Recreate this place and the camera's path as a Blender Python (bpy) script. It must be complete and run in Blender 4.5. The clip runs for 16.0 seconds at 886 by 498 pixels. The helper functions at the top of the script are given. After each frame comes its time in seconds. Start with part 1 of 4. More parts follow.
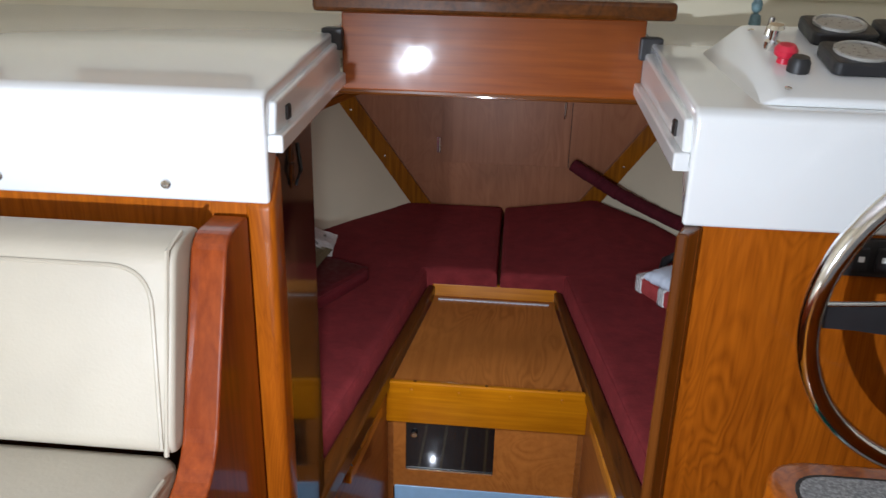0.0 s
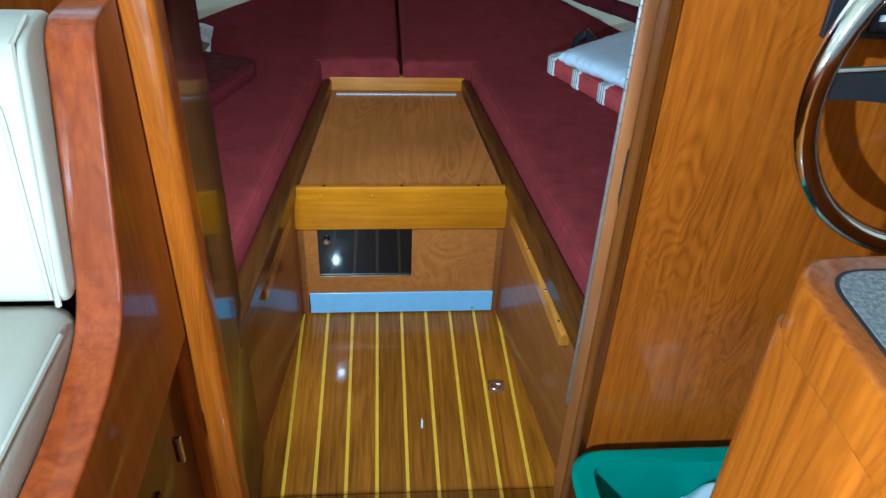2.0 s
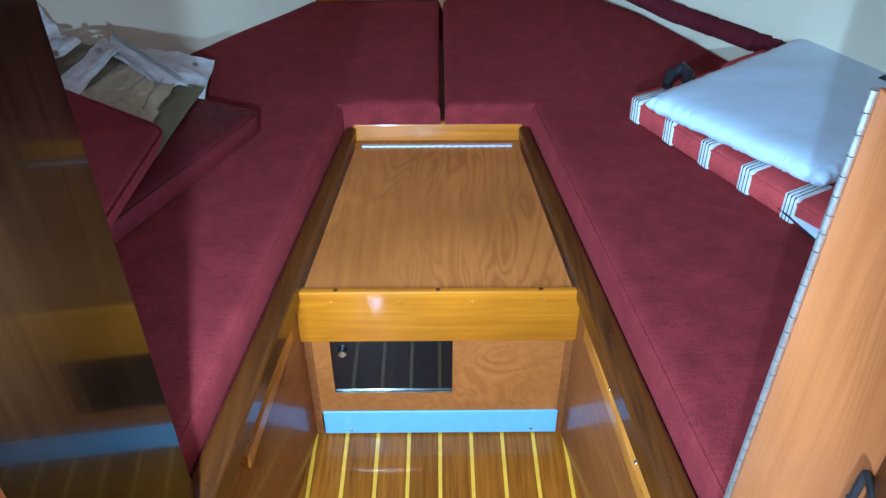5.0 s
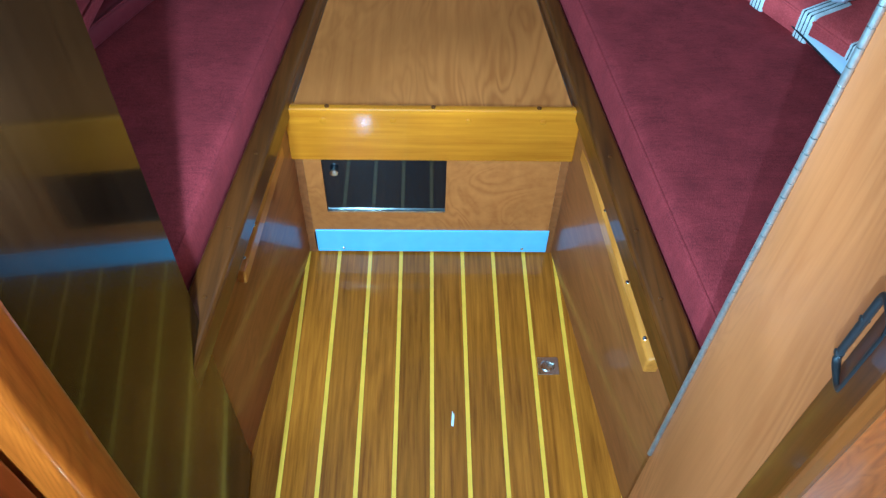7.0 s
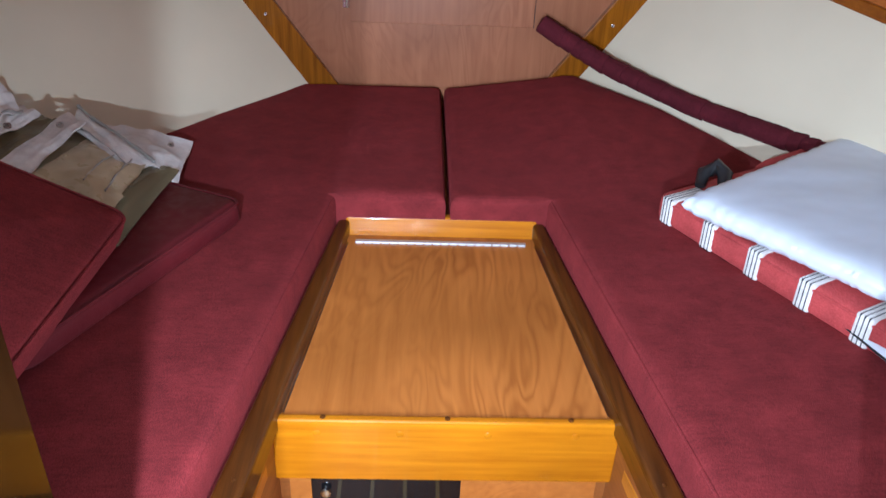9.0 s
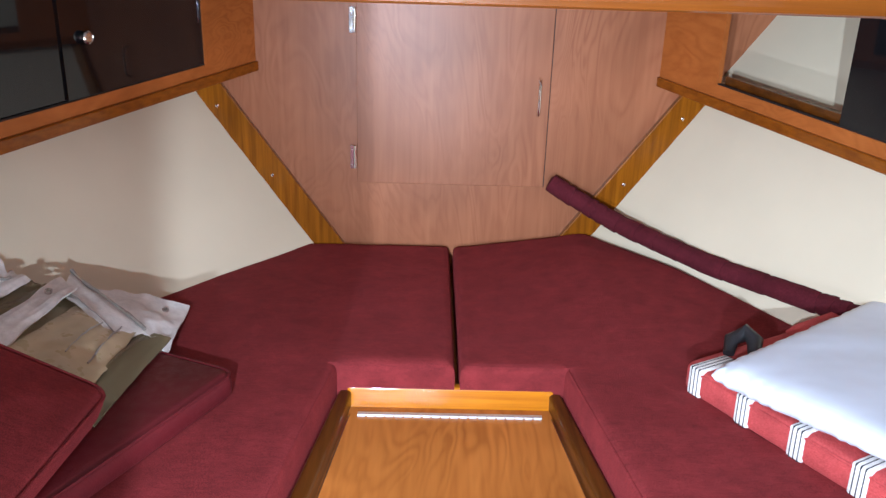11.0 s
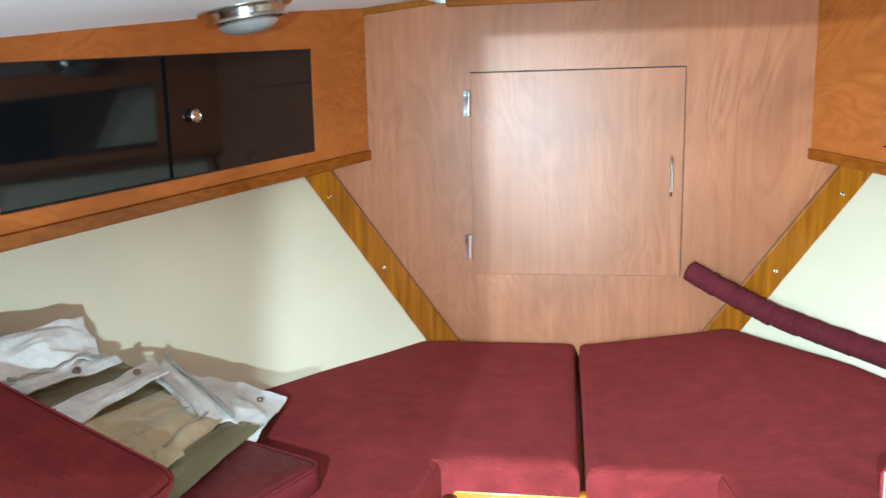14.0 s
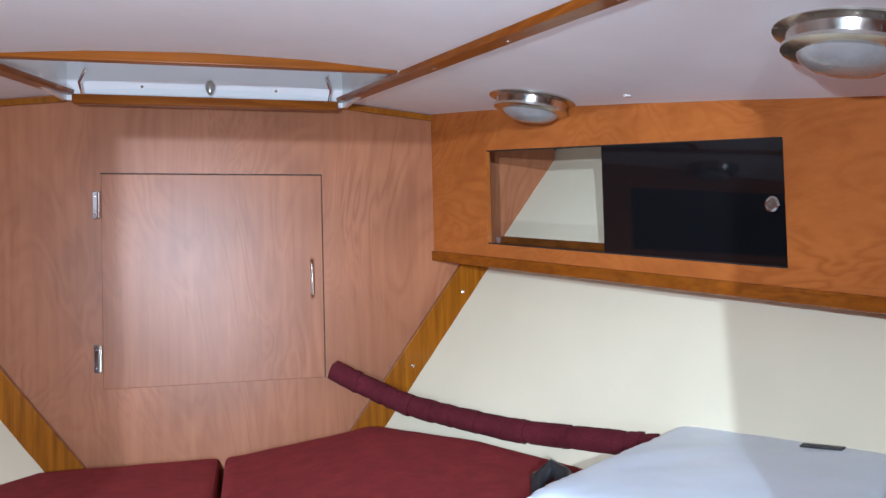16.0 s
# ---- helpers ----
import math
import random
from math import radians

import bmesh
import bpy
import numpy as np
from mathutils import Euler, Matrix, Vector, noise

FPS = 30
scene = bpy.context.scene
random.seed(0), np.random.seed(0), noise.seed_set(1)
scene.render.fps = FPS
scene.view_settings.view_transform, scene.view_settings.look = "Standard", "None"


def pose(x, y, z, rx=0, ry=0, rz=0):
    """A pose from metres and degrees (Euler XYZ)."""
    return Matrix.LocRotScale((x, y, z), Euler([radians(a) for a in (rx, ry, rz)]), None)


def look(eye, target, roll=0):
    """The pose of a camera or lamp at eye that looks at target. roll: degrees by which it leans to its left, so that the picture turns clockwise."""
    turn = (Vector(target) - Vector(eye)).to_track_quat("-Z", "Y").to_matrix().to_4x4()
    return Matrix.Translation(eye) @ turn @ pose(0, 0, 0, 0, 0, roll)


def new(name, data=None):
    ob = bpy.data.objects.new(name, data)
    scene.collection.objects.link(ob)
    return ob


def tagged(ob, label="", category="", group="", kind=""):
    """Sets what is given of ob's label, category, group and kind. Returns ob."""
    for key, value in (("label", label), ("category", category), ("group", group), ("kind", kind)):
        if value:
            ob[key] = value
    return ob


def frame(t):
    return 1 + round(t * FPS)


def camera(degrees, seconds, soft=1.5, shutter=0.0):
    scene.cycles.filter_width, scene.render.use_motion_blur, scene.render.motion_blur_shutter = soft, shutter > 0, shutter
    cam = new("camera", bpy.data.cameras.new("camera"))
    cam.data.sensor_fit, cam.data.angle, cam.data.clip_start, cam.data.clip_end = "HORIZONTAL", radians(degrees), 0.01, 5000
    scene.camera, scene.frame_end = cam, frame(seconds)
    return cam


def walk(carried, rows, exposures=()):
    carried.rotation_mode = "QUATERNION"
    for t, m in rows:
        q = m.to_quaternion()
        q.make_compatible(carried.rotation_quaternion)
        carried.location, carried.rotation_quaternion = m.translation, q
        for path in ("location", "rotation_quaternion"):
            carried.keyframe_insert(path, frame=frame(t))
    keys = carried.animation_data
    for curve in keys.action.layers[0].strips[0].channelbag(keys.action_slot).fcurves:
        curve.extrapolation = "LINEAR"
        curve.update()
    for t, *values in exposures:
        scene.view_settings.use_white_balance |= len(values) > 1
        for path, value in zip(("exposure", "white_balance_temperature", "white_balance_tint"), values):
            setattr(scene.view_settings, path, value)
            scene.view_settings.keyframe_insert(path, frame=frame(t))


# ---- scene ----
cam = camera(59.5, 16.0, 1.4, 0.2)
PATH = [
    (0, (0.032, 0.791, 1.633), (-0.128, 2.653, 0.922), 1.4),
    (0.5, (0.058, 0.81, 1.646), (0.027, 2.638, 0.836), 1.0),
    (1, (0.023, 0.808, 1.63), (0.076, 2.574, 0.692), 1.2),
    (1.5, (-0.045, 0.826, 1.601), (0.078, 2.51, 0.53), 2.0),
    (2, (-0.052, 0.951, 1.553), (0.102, 2.569, 0.387), 2.6),
    (2.5, (0.002, 1.148, 1.539), (0.145, 2.748, 0.347), 2.2),
    (3, (-0.012, 1.321, 1.519), (0.106, 2.946, 0.36), 1.7),
    (3.2, (-0.031, 1.424, 1.487), (0.07, 3.089, 0.382), 1.2),
    (5.3, (0.006, 1.573, 1.483), (0.01, 3.122, 0.218), -0.1),
    (5.5, (-0.005, 1.587, 1.483), (0.008, 3.072, 0.144), 0.4),
    (6, (0.001, 1.579, 1.451), (0.014, 2.934, -0.02), 0.7),
    (6.5, (-0.007, 1.569, 1.436), (0.027, 2.844, -0.105), 1.5),
    (7, (-0.016, 1.571, 1.456), (0.032, 2.851, -0.08), 2.0),
    (7.5, (-0.001, 1.561, 1.466), (0.042, 2.955, 0.033), 1.8),
    (8, (0.001, 1.587, 1.478), (0.056, 3.111, 0.184), 2.1),
    (8.5, (-0.006, 1.673, 1.462), (0.065, 3.312, 0.318), 2.5),
    (9, (-0.06, 1.784, 1.367), (0.01, 3.508, 0.356), 2.5),
    (9.5, (-0.068, 1.811, 1.363), (0.011, 3.62, 0.515), 2.6),
    (12, (-0.016, 1.994, 1.338), (-0.12, 3.909, 0.772), -0.2),
    (12.5, (0.041, 2.033, 1.235), (-0.306, 3.95, 0.785), -1.3),
    (13, (-0.011, 2.052, 1.213), (-0.466, 3.958, 0.811), -1.5),
    (13.5, (-0.042, 2.055, 1.201), (-0.523, 3.96, 0.829), -1.6),
    (14, (-0.022, 2.058, 1.189), (-0.332, 4.006, 0.856), -1.2),
    (14.5, (-0.024, 2.086, 1.204), (-0.02, 4.06, 0.885), -1.0),
    (15, (-0.013, 2.063, 1.178), (0.294, 4.024, 0.931), -0.6),
    (15.5, (0.057, 2.067, 1.079), (0.52, 4.011, 0.997), -0.6),
    (16, (0.081, 2.043, 1.019), (0.577, 3.98, 1.088), -1.5),
]
EXPOSURES = [
    (0, 0.0, 6200, 10), (1.5, 0.3, 5900, 8), (2, 0.58, 4700, -15), (2.5, 0.85, 4050, -24), (3.2, 1.1, 3850, -26), (5.5, 1.3, 4250, -8), (7, 1.25, 3850, -22),
    (8, 1.35, 3950, -11), (8.6, 1.38, 4200, 0), (9, 1.52, 5500, 9), (9.5, 1.8, 5500, 9), (12, 1.95, 5900, 10), (12.5, 1.95, 5850, 9),
    (13, 2.55, 5200, -15), (13.5, 3.05, 5000, -20), (14, 2.65, 5300, -16), (14.5, 2.25, 5600, 0), (15, 2.0, 5600, 4), (15.5, 1.95, 5600, 4), (16, 1.95, 5500, 4),
]
walk(cam, [(t, look(eye, target, roll)) for t, eye, target, roll in PATH], EXPOSURES)

# ---- light ----
world = bpy.data.worlds.new("night")
world.use_nodes = True
world.node_tree.nodes["Background"].inputs[0].default_value = (0.6, 0.7, 1, 1)
world.node_tree.nodes["Background"].inputs[1].default_value = 0.005
scene.world = world


def lamp(name, at, watts, colour, radius):
    data = bpy.data.lights.new(name, "POINT")
    data.energy, data.color, data.shadow_soft_size = watts, colour, radius
    ob = new(name, data)
    ob.location = at
    return ob


COLD = (0.90, 0.98, 1.10)


def torch(name, at, to, watts, degrees, blend):
    """A hand torch: a small cold light with a wide beam."""
    data = bpy.data.lights.new(name, "SPOT")
    data.energy, data.color, data.shadow_soft_size = watts, COLD, 0.012
    data.spot_size, data.spot_blend = radians(degrees), blend
    new(name, data).matrix_world = look(at, to)


lamp("saloon_torch", (-0.340, 0.80, 1.265), 52, COLD, 0.012)
torch("doorway_torch", (-0.262, 1.87, 1.16), (0.24, 3.10, 0.55), 25.0, 138, 0.9)
torch("berth_torch", (-0.06, 2.03, 0.675), (-0.50, 4.2, 1.62), 15.0, 118, 1.0)


# ---- materials ----
def nodes_of(name, rough=0.5, metal=0.0, coat=0.0, spec=0.5):
    m = bpy.data.materials.new(name)
    m.use_nodes = True
    nt = m.node_tree
    b = nt.nodes["Principled BSDF"]
    b.inputs["Roughness"].default_value, b.inputs["Metallic"].default_value = rough, metal
    b.inputs["Coat Weight"].default_value, b.inputs["Coat Roughness"].default_value = coat, 0.04
    b.inputs["Specular IOR Level"].default_value = spec
    return m, nt, b


def ramp(nt, stops):
    r = nt.nodes.new("ShaderNodeValToRGB")
    while len(r.color_ramp.elements) < len(stops):
        r.color_ramp.elements.new(0.5)
    for e, (p, c) in zip(r.color_ramp.elements, stops):
        e.position, e.color = p, (*c, 1)
    return r


def coords(nt, scale, rot=(0, 0, 0)):
    tc = nt.nodes.new("ShaderNodeTexCoord")
    mp = nt.nodes.new("ShaderNodeMapping")
    mp.inputs["Scale"].default_value = scale
    mp.inputs["Rotation"].default_value = [radians(a) for a in rot]
    nt.links.new(tc.outputs["Object"], mp.inputs["Vector"])
    return mp.outputs["Vector"]


def noise_tex(nt, vec, scale, detail=4, rough=0.5, dist=0.0):
    n = nt.nodes.new("ShaderNodeTexNoise")
    n.inputs["Scale"].default_value, n.inputs["Detail"].default_value = scale, detail
    n.inputs["Roughness"].default_value, n.inputs["Distortion"].default_value = rough, dist
    nt.links.new(vec, n.inputs["Vector"])
    return n.outputs["Fac"]


def bump(nt, b, height, strength, distance=0.002):
    n = nt.nodes.new("ShaderNodeBump")
    n.inputs["Strength"].default_value, n.inputs["Distance"].default_value = strength, distance
    nt.links.new(height, n.inputs["Height"])
    nt.links.new(n.outputs["Normal"], b.inputs["Normal"])


def mix(nt, fac, a, b, mode="MIX"):
    n = nt.nodes.new("ShaderNodeMix")
    n.data_type, n.blend_type = "RGBA", mode
    for sock, v in ((n.inputs[0], fac), (n.inputs[6], a), (n.inputs[7], b)):
        if isinstance(v, (int, float)):
            sock.default_value = v
        elif isinstance(v, tuple):
            sock.default_value = (*v, 1)
        else:
            nt.links.new(v, sock)
    return n.outputs[2]


def wood(name, dark, light, axis="z", rough=0.3, coat=0.6, grain=1.0, figure=0.5, vary=0.0, run=0.08, smear_k=1.0, rings=38.0, spec=0.14, streak=1.0):
    """Wood with fibres along one axis, broad figure and fine pores, under varnish."""
    m, nt, b = nodes_of(name, rough, 0, coat * 0.5, spec)
    k = {"x": (0.08, 1, 1), "y": (1, 0.08, 1), "z": (1, 1, 0.08)}[axis]
    v1 = coords(nt, [(c if c == 1 else run) * 9 * grain for c in k])
    v2 = coords(nt, [c * (90 if c == 1 else 45) * grain for c in k])
    broad = noise_tex(nt, v1, 1.0, 3, 0.5, 1.2)
    wave = nt.nodes.new("ShaderNodeMath")
    wave.operation = "MULTIPLY"
    wave.inputs[1].default_value = rings
    nt.links.new(broad, wave.inputs[0])
    sine = nt.nodes.new("ShaderNodeMath")
    sine.operation = "SINE"
    nt.links.new(wave.outputs[0], sine.inputs[0])
    half = nt.nodes.new("ShaderNodeMath")
    half.operation = "MULTIPLY_ADD"
    half.inputs[1].default_value, half.inputs[2].default_value = 0.5, 0.5
    nt.links.new(sine.outputs[0], half.inputs[0])
    fine = noise_tex(nt, v2, 1.0, 5, 0.65)
    mid = tuple((p + q) / 2 for p, q in zip(dark, light))
    lo, hi = (tuple(m_ + (c_ - m_) * streak for m_, c_ in zip(mid, e_)) for e_ in (dark, light))
    c_fine = ramp(nt, [(0.3, lo), (0.5, mid), (0.72, hi)])
    nt.links.new(fine, c_fine.inputs[0])
    c_fig = ramp(nt, [(0.0, dark), (0.34, mid), (1.0, light)])
    nt.links.new(half.outputs[0], c_fig.inputs[0])
    where = ramp(nt, [(0.38, (figure * 0.15,) * 3), (0.66, (min(1, figure * 1.5),) * 3)])
    nt.links.new(noise_tex(nt, coords(nt, [c if c == 1 else 0.5 for c in k]), 5.5, 2), where.inputs[0])
    col = mix(nt, where.outputs[0], c_fine.outputs[0], c_fig.outputs[0])
    blotch = noise_tex(nt, coords(nt, (1, 1, 1)), 3.5, 2)
    r = ramp(nt, [(0.3, (0.78, 0.76, 0.74)), (0.7, (1.12, 1.1, 1.1))])
    nt.links.new(blotch, r.inputs[0])
    col = mix(nt, 0.8, col, r.outputs[0], "MULTIPLY")
    if vary:
        oi = nt.nodes.new("ShaderNodeObjectInfo")
        r2 = ramp(nt, [(0.0, (1 - vary,) * 3), (1.0, (1 + vary,) * 3)])
        nt.links.new(oi.outputs["Random"], r2.inputs[0])
        col = mix(nt, 1.0, col, r2.outputs[0], "MULTIPLY")
    nt.links.new(col, b.inputs["Base Color"])
    bump(nt, b, fine, 0.08, 0.001)
    if coat:
        smear = noise_tex(nt, coords(nt, (1, 1, 1)), 14, 3)
        rr = ramp(nt, [(0.35, (0.03 * smear_k,) * 3), (0.75, (0.12 * smear_k,) * 3)])
        nt.links.new(smear, rr.inputs[0])
        nt.links.new(rr.outputs[0], b.inputs["Coat Roughness"])
    return m


def cloth(name, dark, light, weave=700.0, rough=0.95, bumpy=0.5, sheen=0.3, flecks=0.0):
    m, nt, b = nodes_of(name, rough, 0, 0, 0.2)
    b.inputs["Sheen Weight"].default_value = sheen
    v = coords(nt, (1, 1, 1))
    threads = noise_tex(nt, coords(nt, (1, 0.35, 1)), weave, 2, 0.6)
    blotch = noise_tex(nt, v, 16, 5, 0.7)
    b.inputs["Sheen Tint"].default_value = (*[min(1, c * 3) for c in light], 1)
    c = ramp(nt, [(0.3, dark), (0.7, light)])
    nt.links.new(threads, c.inputs[0])
    r = ramp(nt, [(0.3, (0.70,) * 3), (0.7, (1.20,) * 3)])
    nt.links.new(blotch, r.inputs[0])
    col = mix(nt, 0.9, c.outputs[0], r.outputs[0], "MULTIPLY")
    if flecks:
        slubs = noise_tex(nt, coords(nt, (28, 240, 28)), 1.0, 3, 0.6)
        r3 = ramp(nt, [(0.34, (1 - flecks,) * 3), (0.52, (1.0,) * 3), (0.72, (1 + flecks * 0.6,) * 3)])
        nt.links.new(slubs, r3.inputs[0])
        col = mix(nt, 1.0, col, r3.outputs[0], "MULTIPLY")
    nt.links.new(col, b.inputs["Base Color"])
    folds = noise_tex(nt, v, 9, 2)
    add = nt.nodes.new("ShaderNodeMath")
    add.operation = "MULTIPLY_ADD"
    add.inputs[1].default_value = 6.0
    nt.links.new(folds, add.inputs[0])
    nt.links.new(threads, add.inputs[2])
    bump(nt, b, add.outputs[0], bumpy, 0.0015)
    return m


def plain(name, colour, rough=0.4, metal=0.0, coat=0.0, vary=0.06, scale=8.0, relief=0.0, relief_scale=120.0, spec=0.5):
    m, nt, b = nodes_of(name, rough, metal, coat, spec)
    v = coords(nt, (1, 1, 1))
    n = noise_tex(nt, v, scale, 4)
    r = ramp(nt, [(0.25, tuple(c * (1 - vary) for c in colour)), (0.75, tuple(min(1, c * (1 + vary)) for c in colour))])
    nt.links.new(n, r.inputs[0])
    nt.links.new(r.outputs[0], b.inputs["Base Color"])
    fine = noise_tex(nt, v, relief_scale, 3)
    rr = ramp(nt, [(0.3, (rough * 0.8,) * 3), (0.7, (min(1, rough * 1.25),) * 3)])
    nt.links.new(noise_tex(nt, v, scale * 3, 3), rr.inputs[0])
    nt.links.new(rr.outputs[0], b.inputs["Roughness"])
    if relief:
        bump(nt, b, fine, relief, 0.001)
    return m


TEAK_X = wood("varnished_teak_x", (0.35, 0.104, 0.001), (0.54, 0.196, 0.003), "x", 0.3, 0.8, 1.0, 0.3)
TRIMY = wood("varnished_trim_level", (0.15, 0.035, 0.002), (0.29, 0.085, 0.005), "y", 0.3, 0.8, 1.0, 0.3)
TRIMX = wood("varnished_trim_across", (0.16, 0.038, 0.002), (0.30, 0.090, 0.005), "x", 0.3, 0.8, 1.0, 0.3)
TRIM = wood("varnished_trim", (0.160, 0.044, 0.001), (0.35, 0.119, 0.004), "z", 0.3, 0.8, 1.0, 0.3)
RIM = wood("dark_varnished_rim", (0.044, 0.013, 0.002), (0.125, 0.039, 0.005), "y", 0.3, 0.8, 1.0, 0.35)
JAMB = wood("brown_varnished_jamb", (0.085, 0.024, 0.004), (0.19, 0.058, 0.009), "z", 0.3, 0.8, 1.0, 0.3)
VENEER = wood("varnished_veneer", (0.19, 0.040, 0.002), (0.48, 0.125, 0.006), "z", 0.32, 0.9, 1.0, 0.24, 0, 0.16, 1, 130.0, 0.14, 0.8)
# dark wood taken to near black: the shadowed cabin it mirrors is in the colour
LEAF = wood("shade_dark_gloss_veneer", (0.004, 0.0016, 0.0008), (0.011, 0.0045, 0.0016), "z", 0.12, 0.30, 0.8, 0.4, 0, 0.08, 0.35, 38.0, 0.1)
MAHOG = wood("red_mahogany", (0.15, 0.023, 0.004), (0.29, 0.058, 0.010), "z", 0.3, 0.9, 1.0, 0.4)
# the mahogany again, darkened for the seat side that the torch misses
MAHOG_SHADE = wood("shaded_mahogany", (0.035, 0.008, 0.002), (0.085, 0.020, 0.005), "z", 0.3, 0.8, 1.0, 0.4)
BOARD = wood("hatch_mahogany", (0.13, 0.027, 0.004), (0.26, 0.066, 0.010), "x", 0.3, 0.9, 0.8, 0.4)
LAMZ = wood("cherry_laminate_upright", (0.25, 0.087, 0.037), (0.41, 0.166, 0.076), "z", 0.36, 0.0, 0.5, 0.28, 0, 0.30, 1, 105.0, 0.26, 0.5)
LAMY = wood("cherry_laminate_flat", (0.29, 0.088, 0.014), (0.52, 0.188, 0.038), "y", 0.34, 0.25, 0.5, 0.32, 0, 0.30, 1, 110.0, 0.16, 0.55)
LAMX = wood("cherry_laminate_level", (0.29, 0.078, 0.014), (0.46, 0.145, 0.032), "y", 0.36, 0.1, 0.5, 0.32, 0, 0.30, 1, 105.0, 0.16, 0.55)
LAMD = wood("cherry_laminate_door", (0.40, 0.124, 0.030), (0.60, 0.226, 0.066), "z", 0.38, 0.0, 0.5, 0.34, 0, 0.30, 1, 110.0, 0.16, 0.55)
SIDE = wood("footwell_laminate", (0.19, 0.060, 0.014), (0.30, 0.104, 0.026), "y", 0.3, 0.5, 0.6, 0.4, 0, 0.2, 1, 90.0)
CLEAT = wood("pale_varnished_teak", (0.34, 0.120, 0.010), (0.56, 0.220, 0.026), "y", 0.3, 0.6, 1.2, 0.3)
PLANK = wood("teak_plank", (0.15, 0.042, 0.002), (0.42, 0.145, 0.007), "y", 0.32, 0.6, 1.3, 0.22, 0.22)
HOLLY = plain("holly_strip", (0.80, 0.44, 0.025), 0.35, 0, 0.5, 0.1, 30)
MAROON = cloth("maroon_weave", (0.118, 0.013, 0.014), (0.240, 0.030, 0.032), 820.0, 0.95, 0.7, 0.18, 0.14)
VINYL = plain("maroon_vinyl", (0.105, 0.011, 0.014), 0.55, 0, 0.0, 0.12, 14, 0.5, 260, 0.25)
WRAP = cloth("maroon_wrap", (0.070, 0.008, 0.013), (0.120, 0.016, 0.024), 500, 0.95, 0.5, 0.04)
HULL = plain("cream_hull_paint", (0.74, 0.66, 0.48), 0.45, 0, 0, 0.04, 4, 0.15, 60)
HEAD = plain("white_headliner", (0.80, 0.78, 0.78), 0.7, 0, 0, 0.03, 5, 0.5, 420)
GEL = plain("white_gelcoat", (0.80, 0.82, 0.82), 0.10, 0, 1.0, 0.02, 3)
CREAM = plain("cream_gelcoat", (0.72, 0.66, 0.50), 0.2, 0, 0.5, 0.04, 3)
SEAT = plain("cream_seat_vinyl", (0.41, 0.365, 0.285), 0.5, 0, 0, 0.05, 9, 0.35, 200)
WHITE = plain("white_satin", (0.70, 0.77, 0.86), 0.36, 0, 0, 0.04, 5, 0.06, 160)
CANVAS = cloth("white_canvas", (0.76, 0.75, 0.71), (0.88, 0.87, 0.84), 900, 0.8, 0.25, 0.1)
BEIGE = plain("beige_vinyl_window", (0.50, 0.42, 0.26), 0.3, 0, 0.3, 0.25, 12)
RED = cloth("red_canvas", (0.40, 0.050, 0.050), (0.55, 0.090, 0.085), 500, 0.85, 0.3, 0.1)
BLACKG = plain("black_glass", (0.006, 0.006, 0.007), 0.04, 0, 0.0, 0.05, 5)
BLACK = plain("black_plastic", (0.02, 0.02, 0.022), 0.4, 0, 0, 0.15, 20)
DARK = plain("dark_gap", (0.015, 0.010, 0.008), 0.7)
ZIP = plain("grey_zip", (0.34, 0.33, 0.30), 0.4, 0, 0, 0.3, 300)
CHROME = plain("chrome", (0.82, 0.82, 0.82), 0.1, 1.0, 0, 0.04, 20)
BRUSHED = plain("brushed_nickel", (0.62, 0.60, 0.55), 0.22, 1.0, 0, 0.08, 30)
ALU = plain("aluminium_strip", (0.56, 0.57, 0.58), 0.42, 0.5, 0, 0.08, 40)
BEAM = wood("dark_beam", (0.06, 0.016, 0.002), (0.12, 0.036, 0.004), "x", 0.3, 0.6, 1.0, 0.3)
FILM = plain("blue_film_strip", (0.30, 0.52, 0.76), 0.35, 0, 0.2, 0.05, 40)
STEEL = plain("satin_steel", (0.48, 0.47, 0.44), 0.35, 0.8, 0, 0.1, 60)
LENS = plain("frosted_lens", (0.30, 0.29, 0.28), 0.15, 0, 0.4, 0.1, 60, 0.8, 150)
TEAL = plain("teal_plastic", (0.010, 0.22, 0.16), 0.35, 0, 0, 0.08, 20)
REDP = plain("red_knob_plastic", (0.62, 0.02, 0.05), 0.35)
TAN = plain("tan_curtain", (0.46, 0.34, 0.20), 0.9, 0, 0, 0.1, 10)
DIAL = plain("dial_face", (0.34, 0.33, 0.30), 0.3, 0, 0.6, 0.15, 40)


def clear_vinyl():
    m, nt, b = nodes_of("clear_olive_vinyl", 0.22)
    b.inputs["Base Color"].default_value = (0.34, 0.29, 0.17, 1)
    b.inputs["Transmission Weight"].default_value, b.inputs["IOR"].default_value = 0.55, 1.2
    bump(nt, b, noise_tex(nt, coords(nt, (1, 1, 1)), 18, 3), 0.4, 0.004)
    return m


OLIVE = clear_vinyl()


def speckle():
    m, nt, b = nodes_of("grey_speckled_top", 0.75)
    v = coords(nt, (1, 1, 1))
    r = ramp(nt, [(0.30, (0.10, 0.10, 0.105)), (0.5, (0.20, 0.20, 0.20)), (0.68, (0.34, 0.34, 0.34))])
    nt.links.new(noise_tex(nt, v, 240, 3, 0.7), r.inputs[0])
    nt.links.new(r.outputs[0], b.inputs["Base Color"])
    bump(nt, b, noise_tex(nt, v, 300, 3), 0.5)
    return m


SPECK = speckle()


